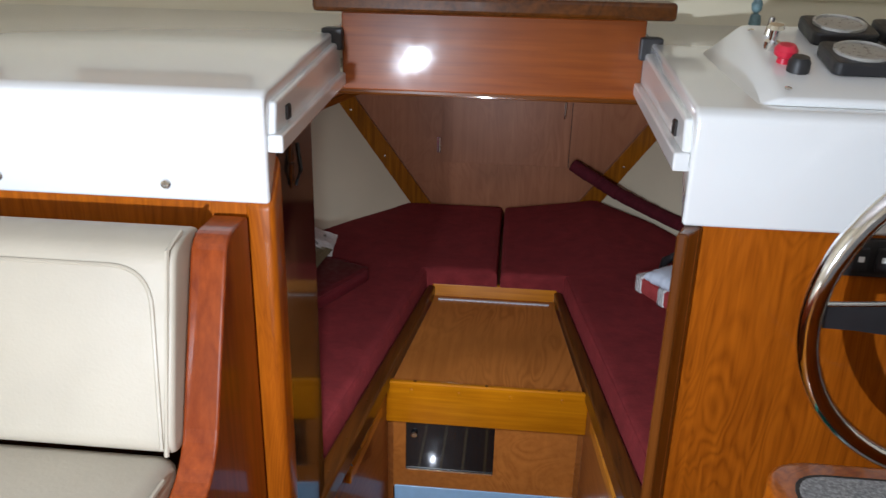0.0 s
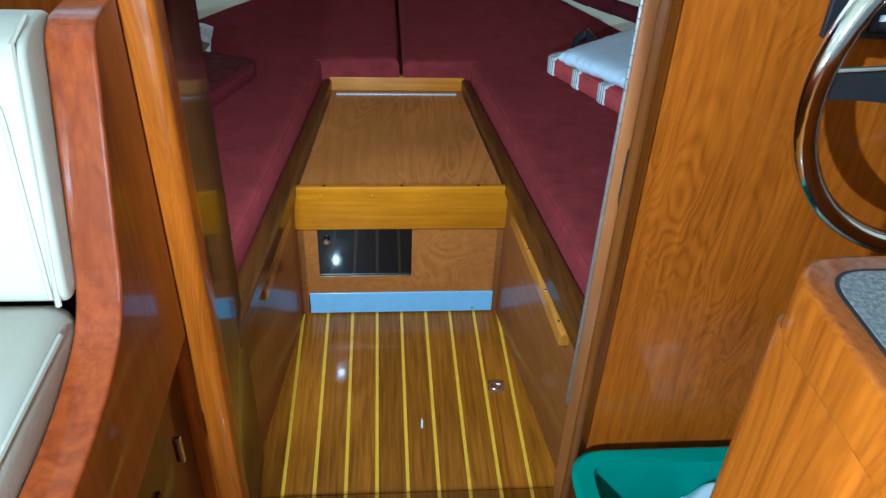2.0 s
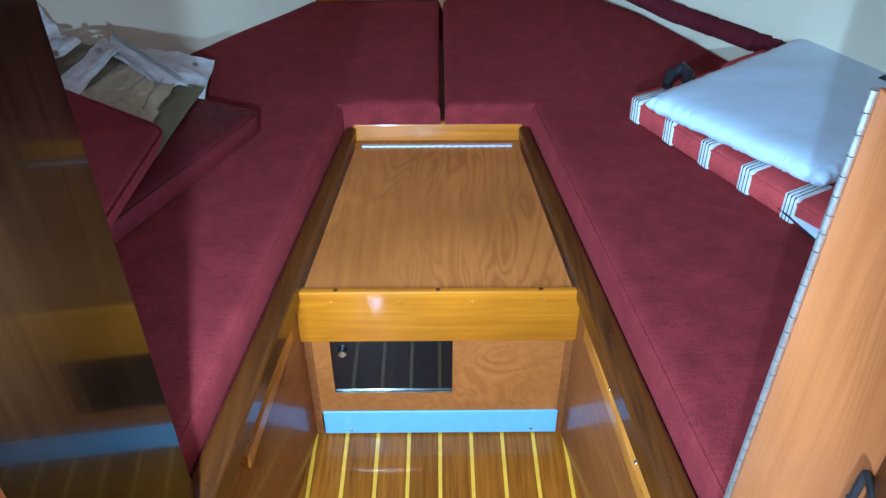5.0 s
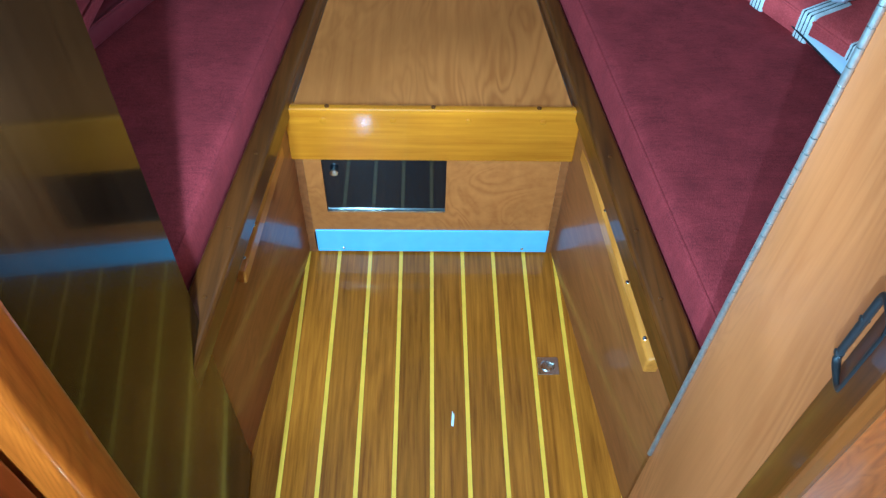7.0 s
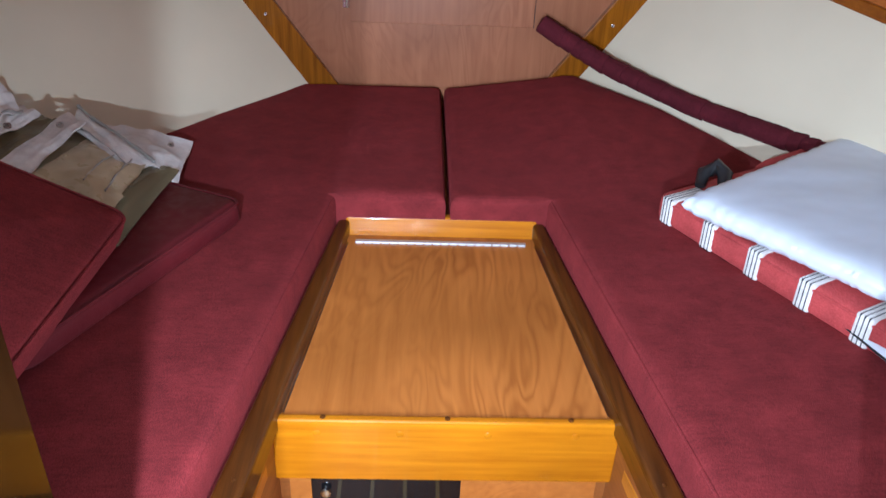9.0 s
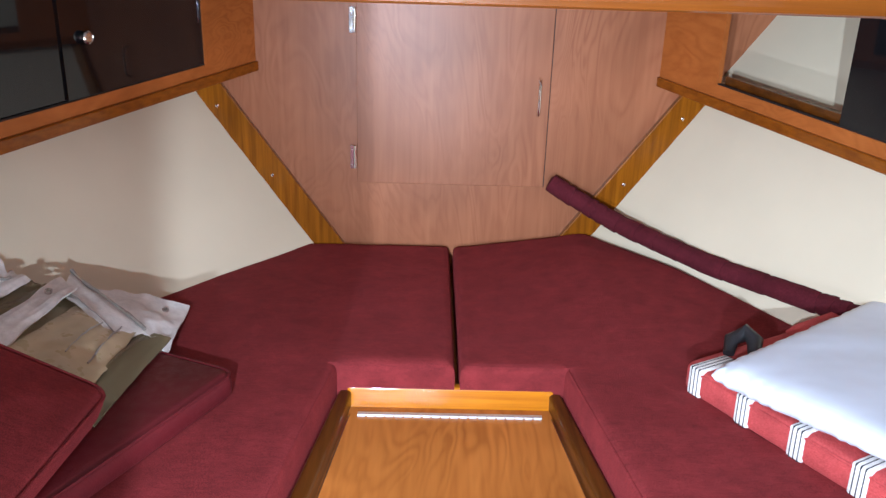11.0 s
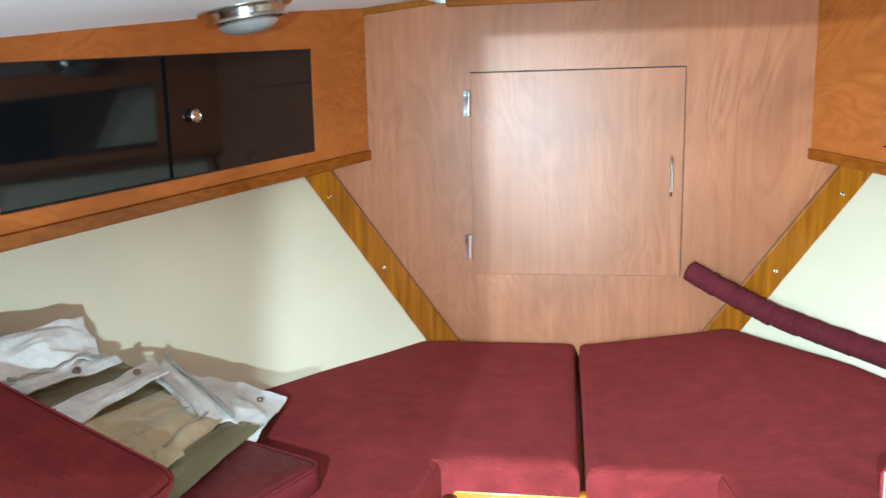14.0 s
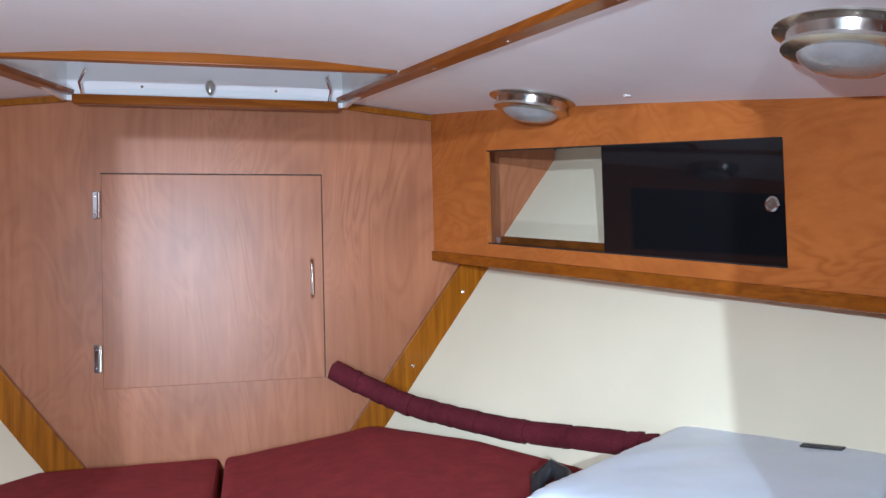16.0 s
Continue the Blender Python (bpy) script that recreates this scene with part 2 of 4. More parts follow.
# ---- mesh helpers ----
def link(name, bm, mat, smooth=False):
    me = bpy.data.meshes.new(name)
    bmesh.ops.recalc_face_normals(bm, faces=bm.faces)
    bm.to_mesh(me)
    bm.free()
    me.materials.append(mat)
    if smooth:
        me.polygons.foreach_set("use_smooth", [True] * len(me.polygons))
        me.set_sharp_from_angle(angle=radians(40))
    return new(name, me)


def solid(name, bm, mat, label, category, kind="", group="", smooth=False):
    """A thing of one mesh."""
    return tagged(link(name, bm, mat, smooth), label, category, group, kind)


def thing(name, label, category, at=(0, 0, 0), group="", kind=""):
    """A thing of several parts: an Empty at its base."""
    ob = new(name)
    ob.location = at
    ob.empty_display_size = 0.05
    return tagged(ob, label, category, group, kind)


def base_of(ob):
    p = Vector((0, 0, 0))
    while ob:
        p += ob.location
        ob = ob.parent
    return p


def part(name, bm, mat, parent, label="", smooth=False, local=False):
    """One mesh under a thing or a part, given in world metres unless local."""
    if not local:
        bmesh.ops.translate(bm, verts=bm.verts, vec=-base_of(parent))
    ob = link(name, bm, mat, smooth)
    ob.parent = parent
    return tagged(ob, label)


def bevelled(bm, width, seg=2):
    if width:
        es = [e for e in bm.edges if len(e.link_faces) == 2 and e.calc_face_angle(0) > 0.5]
        bmesh.ops.bevel(bm, geom=es, offset=width, segments=seg, affect="EDGES", profile=0.5, clamp_overlap=True)
    return bm


def hexa(pts, width=0.0, seg=2):
    """A six-sided solid from four bottom and four top corners."""
    bm = bmesh.new()
    v = [bm.verts.new(p) for p in pts]
    for f in ((0, 3, 2, 1), (4, 5, 6, 7), (0, 1, 5, 4), (1, 2, 6, 5), (2, 3, 7, 6), (3, 0, 4, 7)):
        bm.faces.new([v[i] for i in f])
    bmesh.ops.recalc_face_normals(bm, faces=bm.faces)
    return bevelled(bm, width, seg)


def box(x0, x1, y0, y1, z0, z1, width=0.0, seg=2):
    return hexa([(x0, y0, z0), (x1, y0, z0), (x1, y1, z0), (x0, y1, z0), (x0, y0, z1), (x1, y0, z1), (x1, y1, z1), (x0, y1, z1)], width, seg)


def prism(poly, lo, hi, axis="z", width=0.0, seg=2):
    """A flat outline pushed along an axis; for x the outline is (y, z), for y (x, z)."""
    def at(p, h):
        return {"z": (p[0], p[1], h), "y": (p[0], h, p[1]), "x": (h, p[0], p[1])}[axis]
    bm = bmesh.new()
    a = [bm.verts.new(at(p, lo)) for p in poly]
    b = [bm.verts.new(at(p, hi)) for p in poly]
    bm.faces.new(a)
    bm.faces.new(b)
    n = len(poly)
    for i in range(n):
        bm.faces.new((a[i], a[(i + 1) % n], b[(i + 1) % n], b[i]))
    bmesh.ops.recalc_face_normals(bm, faces=bm.faces)
    return bevelled(bm, width, seg)


def strip(p, q, wide, z0, z1, width=0.0):
    """An upright board that runs from p to q in plan, wide to its left side."""
    d = Vector((q[0] - p[0], q[1] - p[1]))
    n = Vector((-d.y, d.x)).normalized() * wide
    a, b, c, e = p, q, (q[0] + n.x, q[1] + n.y), (p[0] + n.x, p[1] + n.y)
    z0 = z0 if isinstance(z0, tuple) else (z0, z0)
    z1 = z1 if isinstance(z1, tuple) else (z1, z1)
    return hexa([(*a, z0[0]), (*b, z0[1]), (*c, z0[1]), (*e, z0[0]), (*a, z1[0]), (*b, z1[1]), (*c, z1[1]), (*e, z1[0])], width)


def tube(points, radius, sides=8, closed=False, wobble=0.0, caps=True):
    """A round bar along a line of points."""
    bm = bmesh.new()
    pts = [Vector(p) for p in points]
    n = len(pts)
    rings = []
    up = Vector((0.13, 0.21, 1)).normalized()
    for i, p in enumerate(pts):
        a = pts[(i - 1) % n] if closed or i else p
        b = pts[(i + 1) % n] if closed or i < n - 1 else p
        d = (b - a).normalized()
        u = d.cross(up)
        u = (u if u.length > 0.05 else d.cross(Vector((1, 0, 0)))).normalized()
        w = u.cross(d)
        r = (radius[i] if isinstance(radius, list) else radius) * (1 + wobble * noise.noise(p * 30))
        rings.append([bm.verts.new(p + r * (math.cos(2 * math.pi * k / sides) * u + math.sin(2 * math.pi * k / sides) * w)) for k in range(sides)])
    for i in range(n if closed else n - 1):
        a, b = rings[i], rings[(i + 1) % n]
        for k in range(sides):
            bm.faces.new((a[k], a[(k + 1) % sides], b[(k + 1) % sides], b[k]))
    if not closed and caps:
        bm.faces.new(rings[0])
        bm.faces.new(rings[-1])
    return bm


def lathe(profile, sides=32, at=(0, 0, 0), tilt=None):
    """A turned shape: (radius, height) pairs about the z axis."""
    bm = bmesh.new()
    rings = []
    for r, h in profile:
        rings.append([bm.verts.new((r * math.cos(2 * math.pi * k / sides), r * math.sin(2 * math.pi * k / sides), h)) for k in range(sides)] if r > 1e-5 else [bm.verts.new((0, 0, h))])
    for a, b in zip(rings, rings[1:]):
        for k in range(sides):
            j = (k + 1) % sides
            f = [a[k % len(a)], a[j % len(a)], b[j % len(b)], b[k % len(b)]]
            f = list(dict.fromkeys(f))
            if len(f) > 2:
                bm.faces.new(f)
    if len(rings[0]) > 1:
        bm.faces.new(rings[0])
    if len(rings[-1]) > 1:
        bm.faces.new(rings[-1])
    if tilt:
        bmesh.ops.transform(bm, matrix=tilt, verts=bm.verts)
    bmesh.ops.translate(bm, verts=bm.verts, vec=at)
    return bm


def facing(way):
    """The turn that lays the z axis along a direction."""
    return Vector(way).to_track_quat("Z", "Y").to_matrix().to_4x4()


def grid(f, us, vs, thick=0.0, skip=None):
    """A sheet of quads from a function of two numbers, with an optional thickness."""
    bm = bmesh.new()
    v = [[bm.verts.new(f(a, b)) for b in vs] for a in us]
    for i in range(len(us) - 1):
        for j in range(len(vs) - 1):
            if not (skip and skip((us[i] + us[i + 1]) / 2, (vs[j] + vs[j + 1]) / 2)):
                bm.faces.new((v[i][j], v[i + 1][j], v[i + 1][j + 1], v[i][j + 1]))
    loose = [w for w in bm.verts if not w.link_faces]
    bmesh.ops.delete(bm, geom=loose, context="VERTS")
    bmesh.ops.recalc_face_normals(bm, faces=bm.faces)
    if thick:
        bmesh.ops.solidify(bm, geom=bm.faces[:], thickness=thick)
    return bm


def steps(a, b, n):
    return [a + (b - a) * i / n for i in range(n + 1)]


def rounded(poly, r, seg=5):
    """An outline with its corners rounded; r may be one length or one for each corner."""
    out = []
    n = len(poly)
    for i, p in enumerate(poly):
        p, a, b = Vector(p), Vector(poly[i - 1]), Vector(poly[(i + 1) % n])
        k = r[i] if isinstance(r, (list, tuple)) else r
        da, db = (a - p), (b - p)
        k = min(k, da.length * 0.45, db.length * 0.45)
        if k < 1e-4:
            out.append((p.x, p.y))
            continue
        s, e = p + da.normalized() * k, p + db.normalized() * k
        for j in range(seg + 1):
            t = j / seg
            q = s * (1 - t) ** 2 + p * 2 * t * (1 - t) + e * t * t
            out.append((q.x, q.y))
    return out


def inset_line(poly, d):
    """An outline drawn inwards by d."""
    area = sum(poly[i - 1][0] * p[1] - p[0] * poly[i - 1][1] for i, p in enumerate(poly))
    sign = 1 if area > 0 else -1
    out = []
    n = len(poly)
    for i, p in enumerate(poly):
        a, b = Vector(poly[i - 1]), Vector(poly[(i + 1) % n])
        t = (b - a).normalized() if (b - a).length > 1e-6 else Vector((1, 0))
        out.append((p[0] - sign * t.y * d, p[1] + sign * t.x * d))
    return out


def pad(poly, z0, z1, soft=0.015, puff=0.006, lift=None):
    """A cushion: a flat outline with soft edges and a slightly swollen top."""
    bm = bmesh.new()
    rows = [(0.006, z0), (0.0, z0 + 0.01), (0.0, z1 - soft), (soft * 0.35, z1 - soft * 0.3), (soft, z1)]
    rings = []
    for d, z in rows:
        line = inset_line(poly, d) if d else poly
        rings.append([bm.verts.new((x, y, z + (lift(x, y) if lift else 0))) for x, y in line])
    n = len(poly)
    for a, b in zip(rings, rings[1:]):
        for k in range(n):
            bm.faces.new((a[k], a[(k + 1) % n], b[(k + 1) % n], b[k]))
    bm.faces.new(rings[0])
    f = bm.faces.new(rings[-1])
    bmesh.ops.triangulate(bm, faces=[f], ngon_method="EAR_CLIP")
    return bm


def screw(parent, at, way, r=0.004, mat=None):
    return part("screw", lathe([(r, 0), (r, 0.0012), (r * 0.6, 0.002), (0, 0.0022)], 10, at, facing(way)), mat or CHROME, parent, "", True)


# ---- shape of the boat ----
def hull_x(y, z):
    u = 4.23 - y
    w = (z - 0.55) / 0.5
    return (0.43 + 0.76 * u - 0.11 * u * u) * (1 - w) + (0.795 + 0.50 * u - 0.05 * u * u) * w


def head_z(x, y):
    return 1.535 - 0.088 * (4.23 - y) - 0.115 * x * x


def cab_x(y):
    return 0.613 + 0.4214 * (4.23 - y)


BOW = 4.23

# ---- structure: forward cabin ----
for name, s in (("wall_port", -1), ("wall_starboard", 1)):
    solid(name, grid(lambda y, z: (s * hull_x(y, z), y, z), steps(1.90, 4.26, 24), steps(0.30, 1.52, 14), 0.02), HULL, "cream painted hull side, slightly marked", "wall", "structure", smooth=True)

wall_bow = thing("wall_bow", "cherry laminate bow bulkhead", "wall", (0, BOW, 0.3), kind="structure")
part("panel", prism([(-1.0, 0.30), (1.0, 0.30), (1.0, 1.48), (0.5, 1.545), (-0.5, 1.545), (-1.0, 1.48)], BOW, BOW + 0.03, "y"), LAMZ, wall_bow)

# locker door in the bow bulkhead
locker = thing("locker_door", "cherry laminate locker door, closed, chrome handle", "door", (0, BOW - 0.004, 0.745))
part("door_panel", box(-0.281, 0.292, BOW - 0.004, BOW - 0.0005, 0.746, 1.309, 0.0012, 1), LAMZ, locker)
part("gap", box(-0.2835, 0.2945, BOW - 0.0015, BOW - 0.0003, 1.3095, 1.3125), DARK, locker)
part("gap", box(0.2925, 0.2945, BOW - 0.0015, BOW - 0.0003, 0.745, 1.31), DARK, locker)
part("handle", tube([(0.260, BOW - 0.004, 0.966), (0.260, BOW - 0.022, 0.972), (0.260, BOW - 0.026, 0.985), (0.260, BOW - 0.026, 1.058), (0.260, BOW - 0.022, 1.071), (0.260, BOW - 0.004, 1.077)], 0.0045, 10), CHROME, locker, "chrome bar handle", True)
for z in (1.227, 0.826):
    h = part("hinge", box(-0.302, -0.286, BOW - 0.008, BOW - 0.004, z - 0.036, z + 0.036, 0.001, 1), CHROME, locker, "chrome hinge")
    part("barrel", tube([(-0.286, BOW - 0.010, z - 0.034), (-0.286, BOW - 0.010, z + 0.034)], 0.005, 10), CHROME, h, "", True)
    for dz in (-0.024, 0.024):
        part("screw", lathe([(0.003, 0), (0.002, 0.001), (0, 0.0012)], 8, (-0.296, BOW - 0.008, z + dz), facing((0, -1, 0))), BRUSHED, h, "", True)

for s in (-1, 1):
    t = thing("trim", "varnished teak trim board where hull meets bulkhead", "trim", (s * 0.55, BOW - 0.02, 0.55), kind="structure")
    poly = [(s * 0.800, 1.055), (s * 0.705, 1.075), (s * 0.320, 0.545), (s * 0.425, 0.525)]
    part("board", prism(poly, BOW - 0.022, BOW - 0.001, "y", 0.004), TRIM, t)
    for k in (0.12, 0.55):
        screw(t, (s * (0.735 - 0.36 * k), BOW - 0.023, 1.03 - 0.48 * k), (0, -1, 0), 0.005)

# headliner with the opening of the deck hatch
def seam_x(y):
    return 0.345 + 0.17 * (4.2 - y)


def head(a, y):
    x = math.copysign(min(abs(a), 1) * seam_x(y) + max(abs(a) - 1, 0) * 1.3, a) if a else 0.0
    return (x, y, head_z(x, y))


def in_hatch(a, y):
    return abs(a) < 1 and 3.70 < y < 4.17


solid("ceiling", grid(head, [-2, -1.75, -1.5, -1.25, -1, -0.5, 0, 0.5, 1, 1.25, 1.5, 1.75, 2], [2.50, 2.7, 2.9, 3.2, 3.45, 3.70, 3.85, 4.0, 4.17, 4.26], -0.02, in_hatch), HEAD, "white textured vinyl headliner", "ceiling", "structure", smooth=True)

hatch = thing("deck_hatch", "closed deck hatch with white frame and latch", "hatch", (0, 4.0, 1.52))
y0, y1 = 3.70, 4.17
x0, x1 = seam_x(y0), seam_x(y1)
zt = 1.60
for p, q in (((-x0, y0), (x0, y0)), ((x0, y0), (x1, y1)), ((x1, y1), (-x1, y1)), ((-x1, y1), (-x0, y0))):
    part("frame", strip(p, q, -0.012, 1.465 if p[1] == q[1] == y0 else 1.49, zt), GEL, hatch, "white hatch frame")
part("lid", box(-x0, x0, y0, y1, zt, zt + 0.02), GEL, hatch)
part("latch", lathe([(0, 0), (0.007, 0.003), (0.0125, 0.013), (0.0115, 0.025), (0.006, 0.037), (0, 0.042)], 16, (0.0, y1 - 0.013, 1.548), facing((0, -0.25, -1))), STEEL, hatch, "steel drop latch", True)
for x in (-0.17, 0.17):
    screw(hatch, (x, y1 - 0.001, 1.53), (0, -1, 0))
for s in (-1, 1):
    part("stay", tube([(s * 0.31, 4.155, 1.50), (s * 0.315, 4.14, 1.53), (s * 0.30, 4.13, 1.56)], 0.004, 8), CHROME, hatch, "", True)

for s in (-1, 1):
    ys = [4.215, 3.9, 3.5, 3.1, 2.7, 2.32]
    bm = bmesh.new()
    ring = []
    for y in ys:
        x = seam_x(y)
        z = head_z(x, y)
        ring.append([bm.verts.new((s * (x - 0.018), y, z + 0.001)), bm.verts.new((s * (x - 0.015), y, z - 0.012)), bm.verts.new((s * (x + 0.022), y, z - 0.012)), bm.verts.new((s * (x + 0.026), y, z + 0.001))])
    for a, b in zip(ring, ring[1:]):
        for k in range(4):
            bm.faces.new((a[k], a[(k + 1) % 4], b[(k + 1) % 4], b[k]))
    bm.faces.new(ring[0])
    bm.faces.new(ring[-1])
    t = thing("trim", "varnished wooden headliner batten", "trim", (s * 0.5, 3.3, 1.40), kind="structure")
    part("batten", bm, TRIMY, t)
    for y in (3.55, 3.25, 2.95):
        screw(t, (s * (seam_x(y) + 0.003), y, head_z(seam_x(y), y) - 0.013), (0, 0, -1), 0.005)
for y, x, h in ((3.692, seam_x(3.70) - 0.02, 0.02), (4.182, seam_x(4.17) - 0.03, 0.016)):
    z = head_z(0.2, y)
    solid("trim", box(-x, x, y - 0.011, y + 0.011, z - h, z + 0.004, 0.003), TRIMX, "varnished wooden batten at the deck hatch", "trim", "structure")
solid("trim", box(-0.335, 0.335, 4.147, 4.1715, 1.478, 1.503, 0.005), TRIMX, "varnished wooden rail under the deck hatch", "trim", "structure")
solid("trim", prism([(-0.62, 1.470), (-0.36, 1.497), (0.36, 1.497), (0.62, 1.470), (0.62, 1.486), (0.36, 1.513), (-0.36, 1.513), (-0.62, 1.486)], BOW - 0.012, BOW - 0.001, "y", 0.002), TRIM, "thin varnished batten along the bulkhead top", "trim", "structure")
solid("ceiling_button", lathe([(0.009, 0), (0.008, 0.004), (0, 0.006)], 14, (0.86, 3.50, head_z(0.86, 3.50)), facing((0, 0, -1))), GEL, "small white snap button on headliner", "button", smooth=True)


# ---- side lockers under the deck ----
def side_locker(s, panes, knob, far_open, dy, inward, opening, lower):
    t = thing("wall_cabinet", "cherry laminate wall cabinet with sliding dark glass doors" + (", one side open" if far_open else ", closed"), "cabinet", (s * 1.0, 3.4, 0.98), "side lockers")
    ya, yb = BOW - 0.002, 2.36
    oy0, oy1 = 4.008 + dy, 3.243 + dy

    def P(y, z, off=0.0):
        n = 0.9215 * off
        return (s * (cab_x(y) - inward + n), y + 0.388 * off, z)

    def quad_panel(y_a, y_b, zlo, zhi, off0, off1, w=0.0):
        return hexa([P(y_a, zlo(y_a), off0), P(y_b, zlo(y_b), off0), P(y_b, zlo(y_b), off1), P(y_a, zlo(y_a), off1), P(y_a, zhi(y_a), off0), P(y_b, zhi(y_b), off0), P(y_b, zhi(y_b), off1), P(y_a, zhi(y_a), off1)], w)

    top = lambda y: head_z(cab_x(y) - inward, y) + 0.004
    otop = lambda y: opening[0] - opening[1] * (oy0 - y)
    obot = lambda y: opening[2] - opening[3] * (oy0 - y)
    bot = lambda y: lower[0] - lower[1] * (4.23 - y)
    bm = bmesh.new()
    for off in (0.0, 0.016):
        outer = [bm.verts.new(P(y, f(y), off)) for y, f in ((ya, bot), (oy0, bot), (oy1, bot), (yb, bot), (yb, top), (oy1, top), (oy0, top), (ya, top))]
        inner = [bm.verts.new(P(y, f(y), off)) for y, f in ((oy0, obot), (oy1, obot), (oy1, otop), (oy0, otop))]
        o, i = outer, inner
        for f in ((o[0], o[1], i[0], i[3], o[6], o[7]), (o[1], o[2], i[1], i[0]), (o[2], o[3], o[4], o[5], i[2], i[1]), (i[3], i[2], o[5], o[6])):
            bm.faces.new(f)
        if off == 0.0:
            keep = (outer, inner)
    for a, b in ((keep[0], outer), (keep[1], inner)):
        for k in range(len(a)):
            bm.faces.new((a[k], a[(k + 1) % len(a)], b[(k + 1) % len(b)], b[k]))
    part("front", bm, LAMX, t)
    part("bottom", hexa([P(ya, bot(ya) - 0.012, 0.0), P(yb, bot(yb) - 0.012, 0.0), (s * hull_x(yb, 0.95), yb, bot(yb) - 0.012), (s * hull_x(ya, 1.06), ya, bot(ya) - 0.012), P(ya, bot(ya) - 0.001, 0.0), P(yb, bot(yb) - 0.001, 0.0), (s * hull_x(yb, 0.95), yb, bot(yb) - 0.001), (s * hull_x(ya, 1.06), ya, bot(ya) - 0.001)]), LAMX, t)
    part("edge_trim", quad_panel(ya, yb, lambda y: bot(y) - 0.024, lambda y: bot(y) + 0.004, -0.010, 0.004, 0.003), TRIMY, t, "varnished lower edge")
    part("shelf", hexa([P(oy0 + 0.1, obot(oy0) - 0.022, 0.016), P(oy1 - 0.1, obot(oy1) - 0.022, 0.016), P(oy1 - 0.1, obot(oy1) - 0.022, 0.20), P(oy0 + 0.1, obot(oy0) - 0.022, 0.20), P(oy0 + 0.1, obot(oy0) - 0.006, 0.016), P(oy1 - 0.1, obot(oy1) - 0.006, 0.016), P(oy1 - 0.1, obot(oy1) - 0.006, 0.20), P(oy0 + 0.1, obot(oy0) - 0.006, 0.20)]), BEIGE, t)
    part("fiddle", quad_panel(oy0 - 0.005, oy1 + 0.005, lambda y: obot(y) - 0.004, lambda y: obot(y) + 0.022, 0.024, 0.030), RIM, t, "dark inner fiddle rail")
    part("track", quad_panel(oy0, oy1, lambda y: obot(y), lambda y: obot(y) + 0.003, 0.003, 0.015), DARK, t)
    part("track", quad_panel(oy0, oy1, lambda y: otop(y) - 0.002, lambda y: otop(y), 0.003, 0.015), DARK, t)
    for k, (a, b) in enumerate(panes):
        off = 0.004 + 0.006 * k
        g = part("glass_door", quad_panel(a, b, lambda y: obot(y) + 0.001, lambda y: otop(y) - 0.001, off, off + 0.004), BLACKG, t, "dark tinted sliding glass door")
        if k == knob[0]:
            yk = knob[1]
            c = P(yk, knob[2], off)
            part("knob", lathe([(0.008, 0), (0.008, 0.006), (0.014, 0.009), (0.0145, 0.014), (0.011, 0.017), (0.0095, 0.0155), (0, 0.0155)], 20, c, facing((-s * 0.9215, -0.388, 0))), BRUSHED, g, "round nickel finger pull", True)
    return t


side_locker(1, [(3.64, 3.244), (3.60, 3.243)], (0, 3.262, 1.134), True, 0.0, 0.0, (1.350, 0.124, 1.101, 0.112), (1.088, 0.111))
side_locker(-1, [(4.022, 3.60), (3.63, 3.254)], (0, 3.656, 1.205), False, 0.012, 0.038, (1.371, 0.0986, 1.111, 0.095), (1.100, 0.102))


# ---- dome lights ----
def dome_light(at):
    x, y, z = at
    up = Vector((2 * 0.115 * x, -0.088, 1)).normalized()
    m = facing(-up)
    t = thing("dome_light", "round chrome dome light with ribbed lens, unlit", "ceiling light", at, "dome lights")
    part("base", lathe([(0.094, -0.004), (0.102, 0.001), (0.102, 0.005), (0.084, 0.009), (0.080, 0.022), (0.087, 0.025), (0.087, 0.030), (0.066, 0.035)], 40, (0, 0, 0), m), BRUSHED, t, "", True, True)
    part("lens", lathe([(0.067, 0.033), (0.061, 0.042), (0.047, 0.050), (0.026, 0.055), (0, 0.0565)], 32, (0, 0, 0), m), LENS, t, "frosted ribbed lens", True, True)
    part("switch", lathe([(0.005, 0), (0.005, 0.012), (0, 0.014)], 10, m @ Vector((-0.100, 0, 0.012)), m), CHROME, t, "", True, True)


for x, y in ((0.74, 3.735), (0.875, 2.90), (-0.70, 3.69), (-0.875, 2.98)):
    dome_light((x, y, head_z(x, y)))

# ---- berths ----
RIMZ = 0.487


def rim_in(y):
    return 0.222 + 0.101 * (3.375 - y)


def rim_out(y):
    return 0.243 + 0.122 * (3.44 - y)


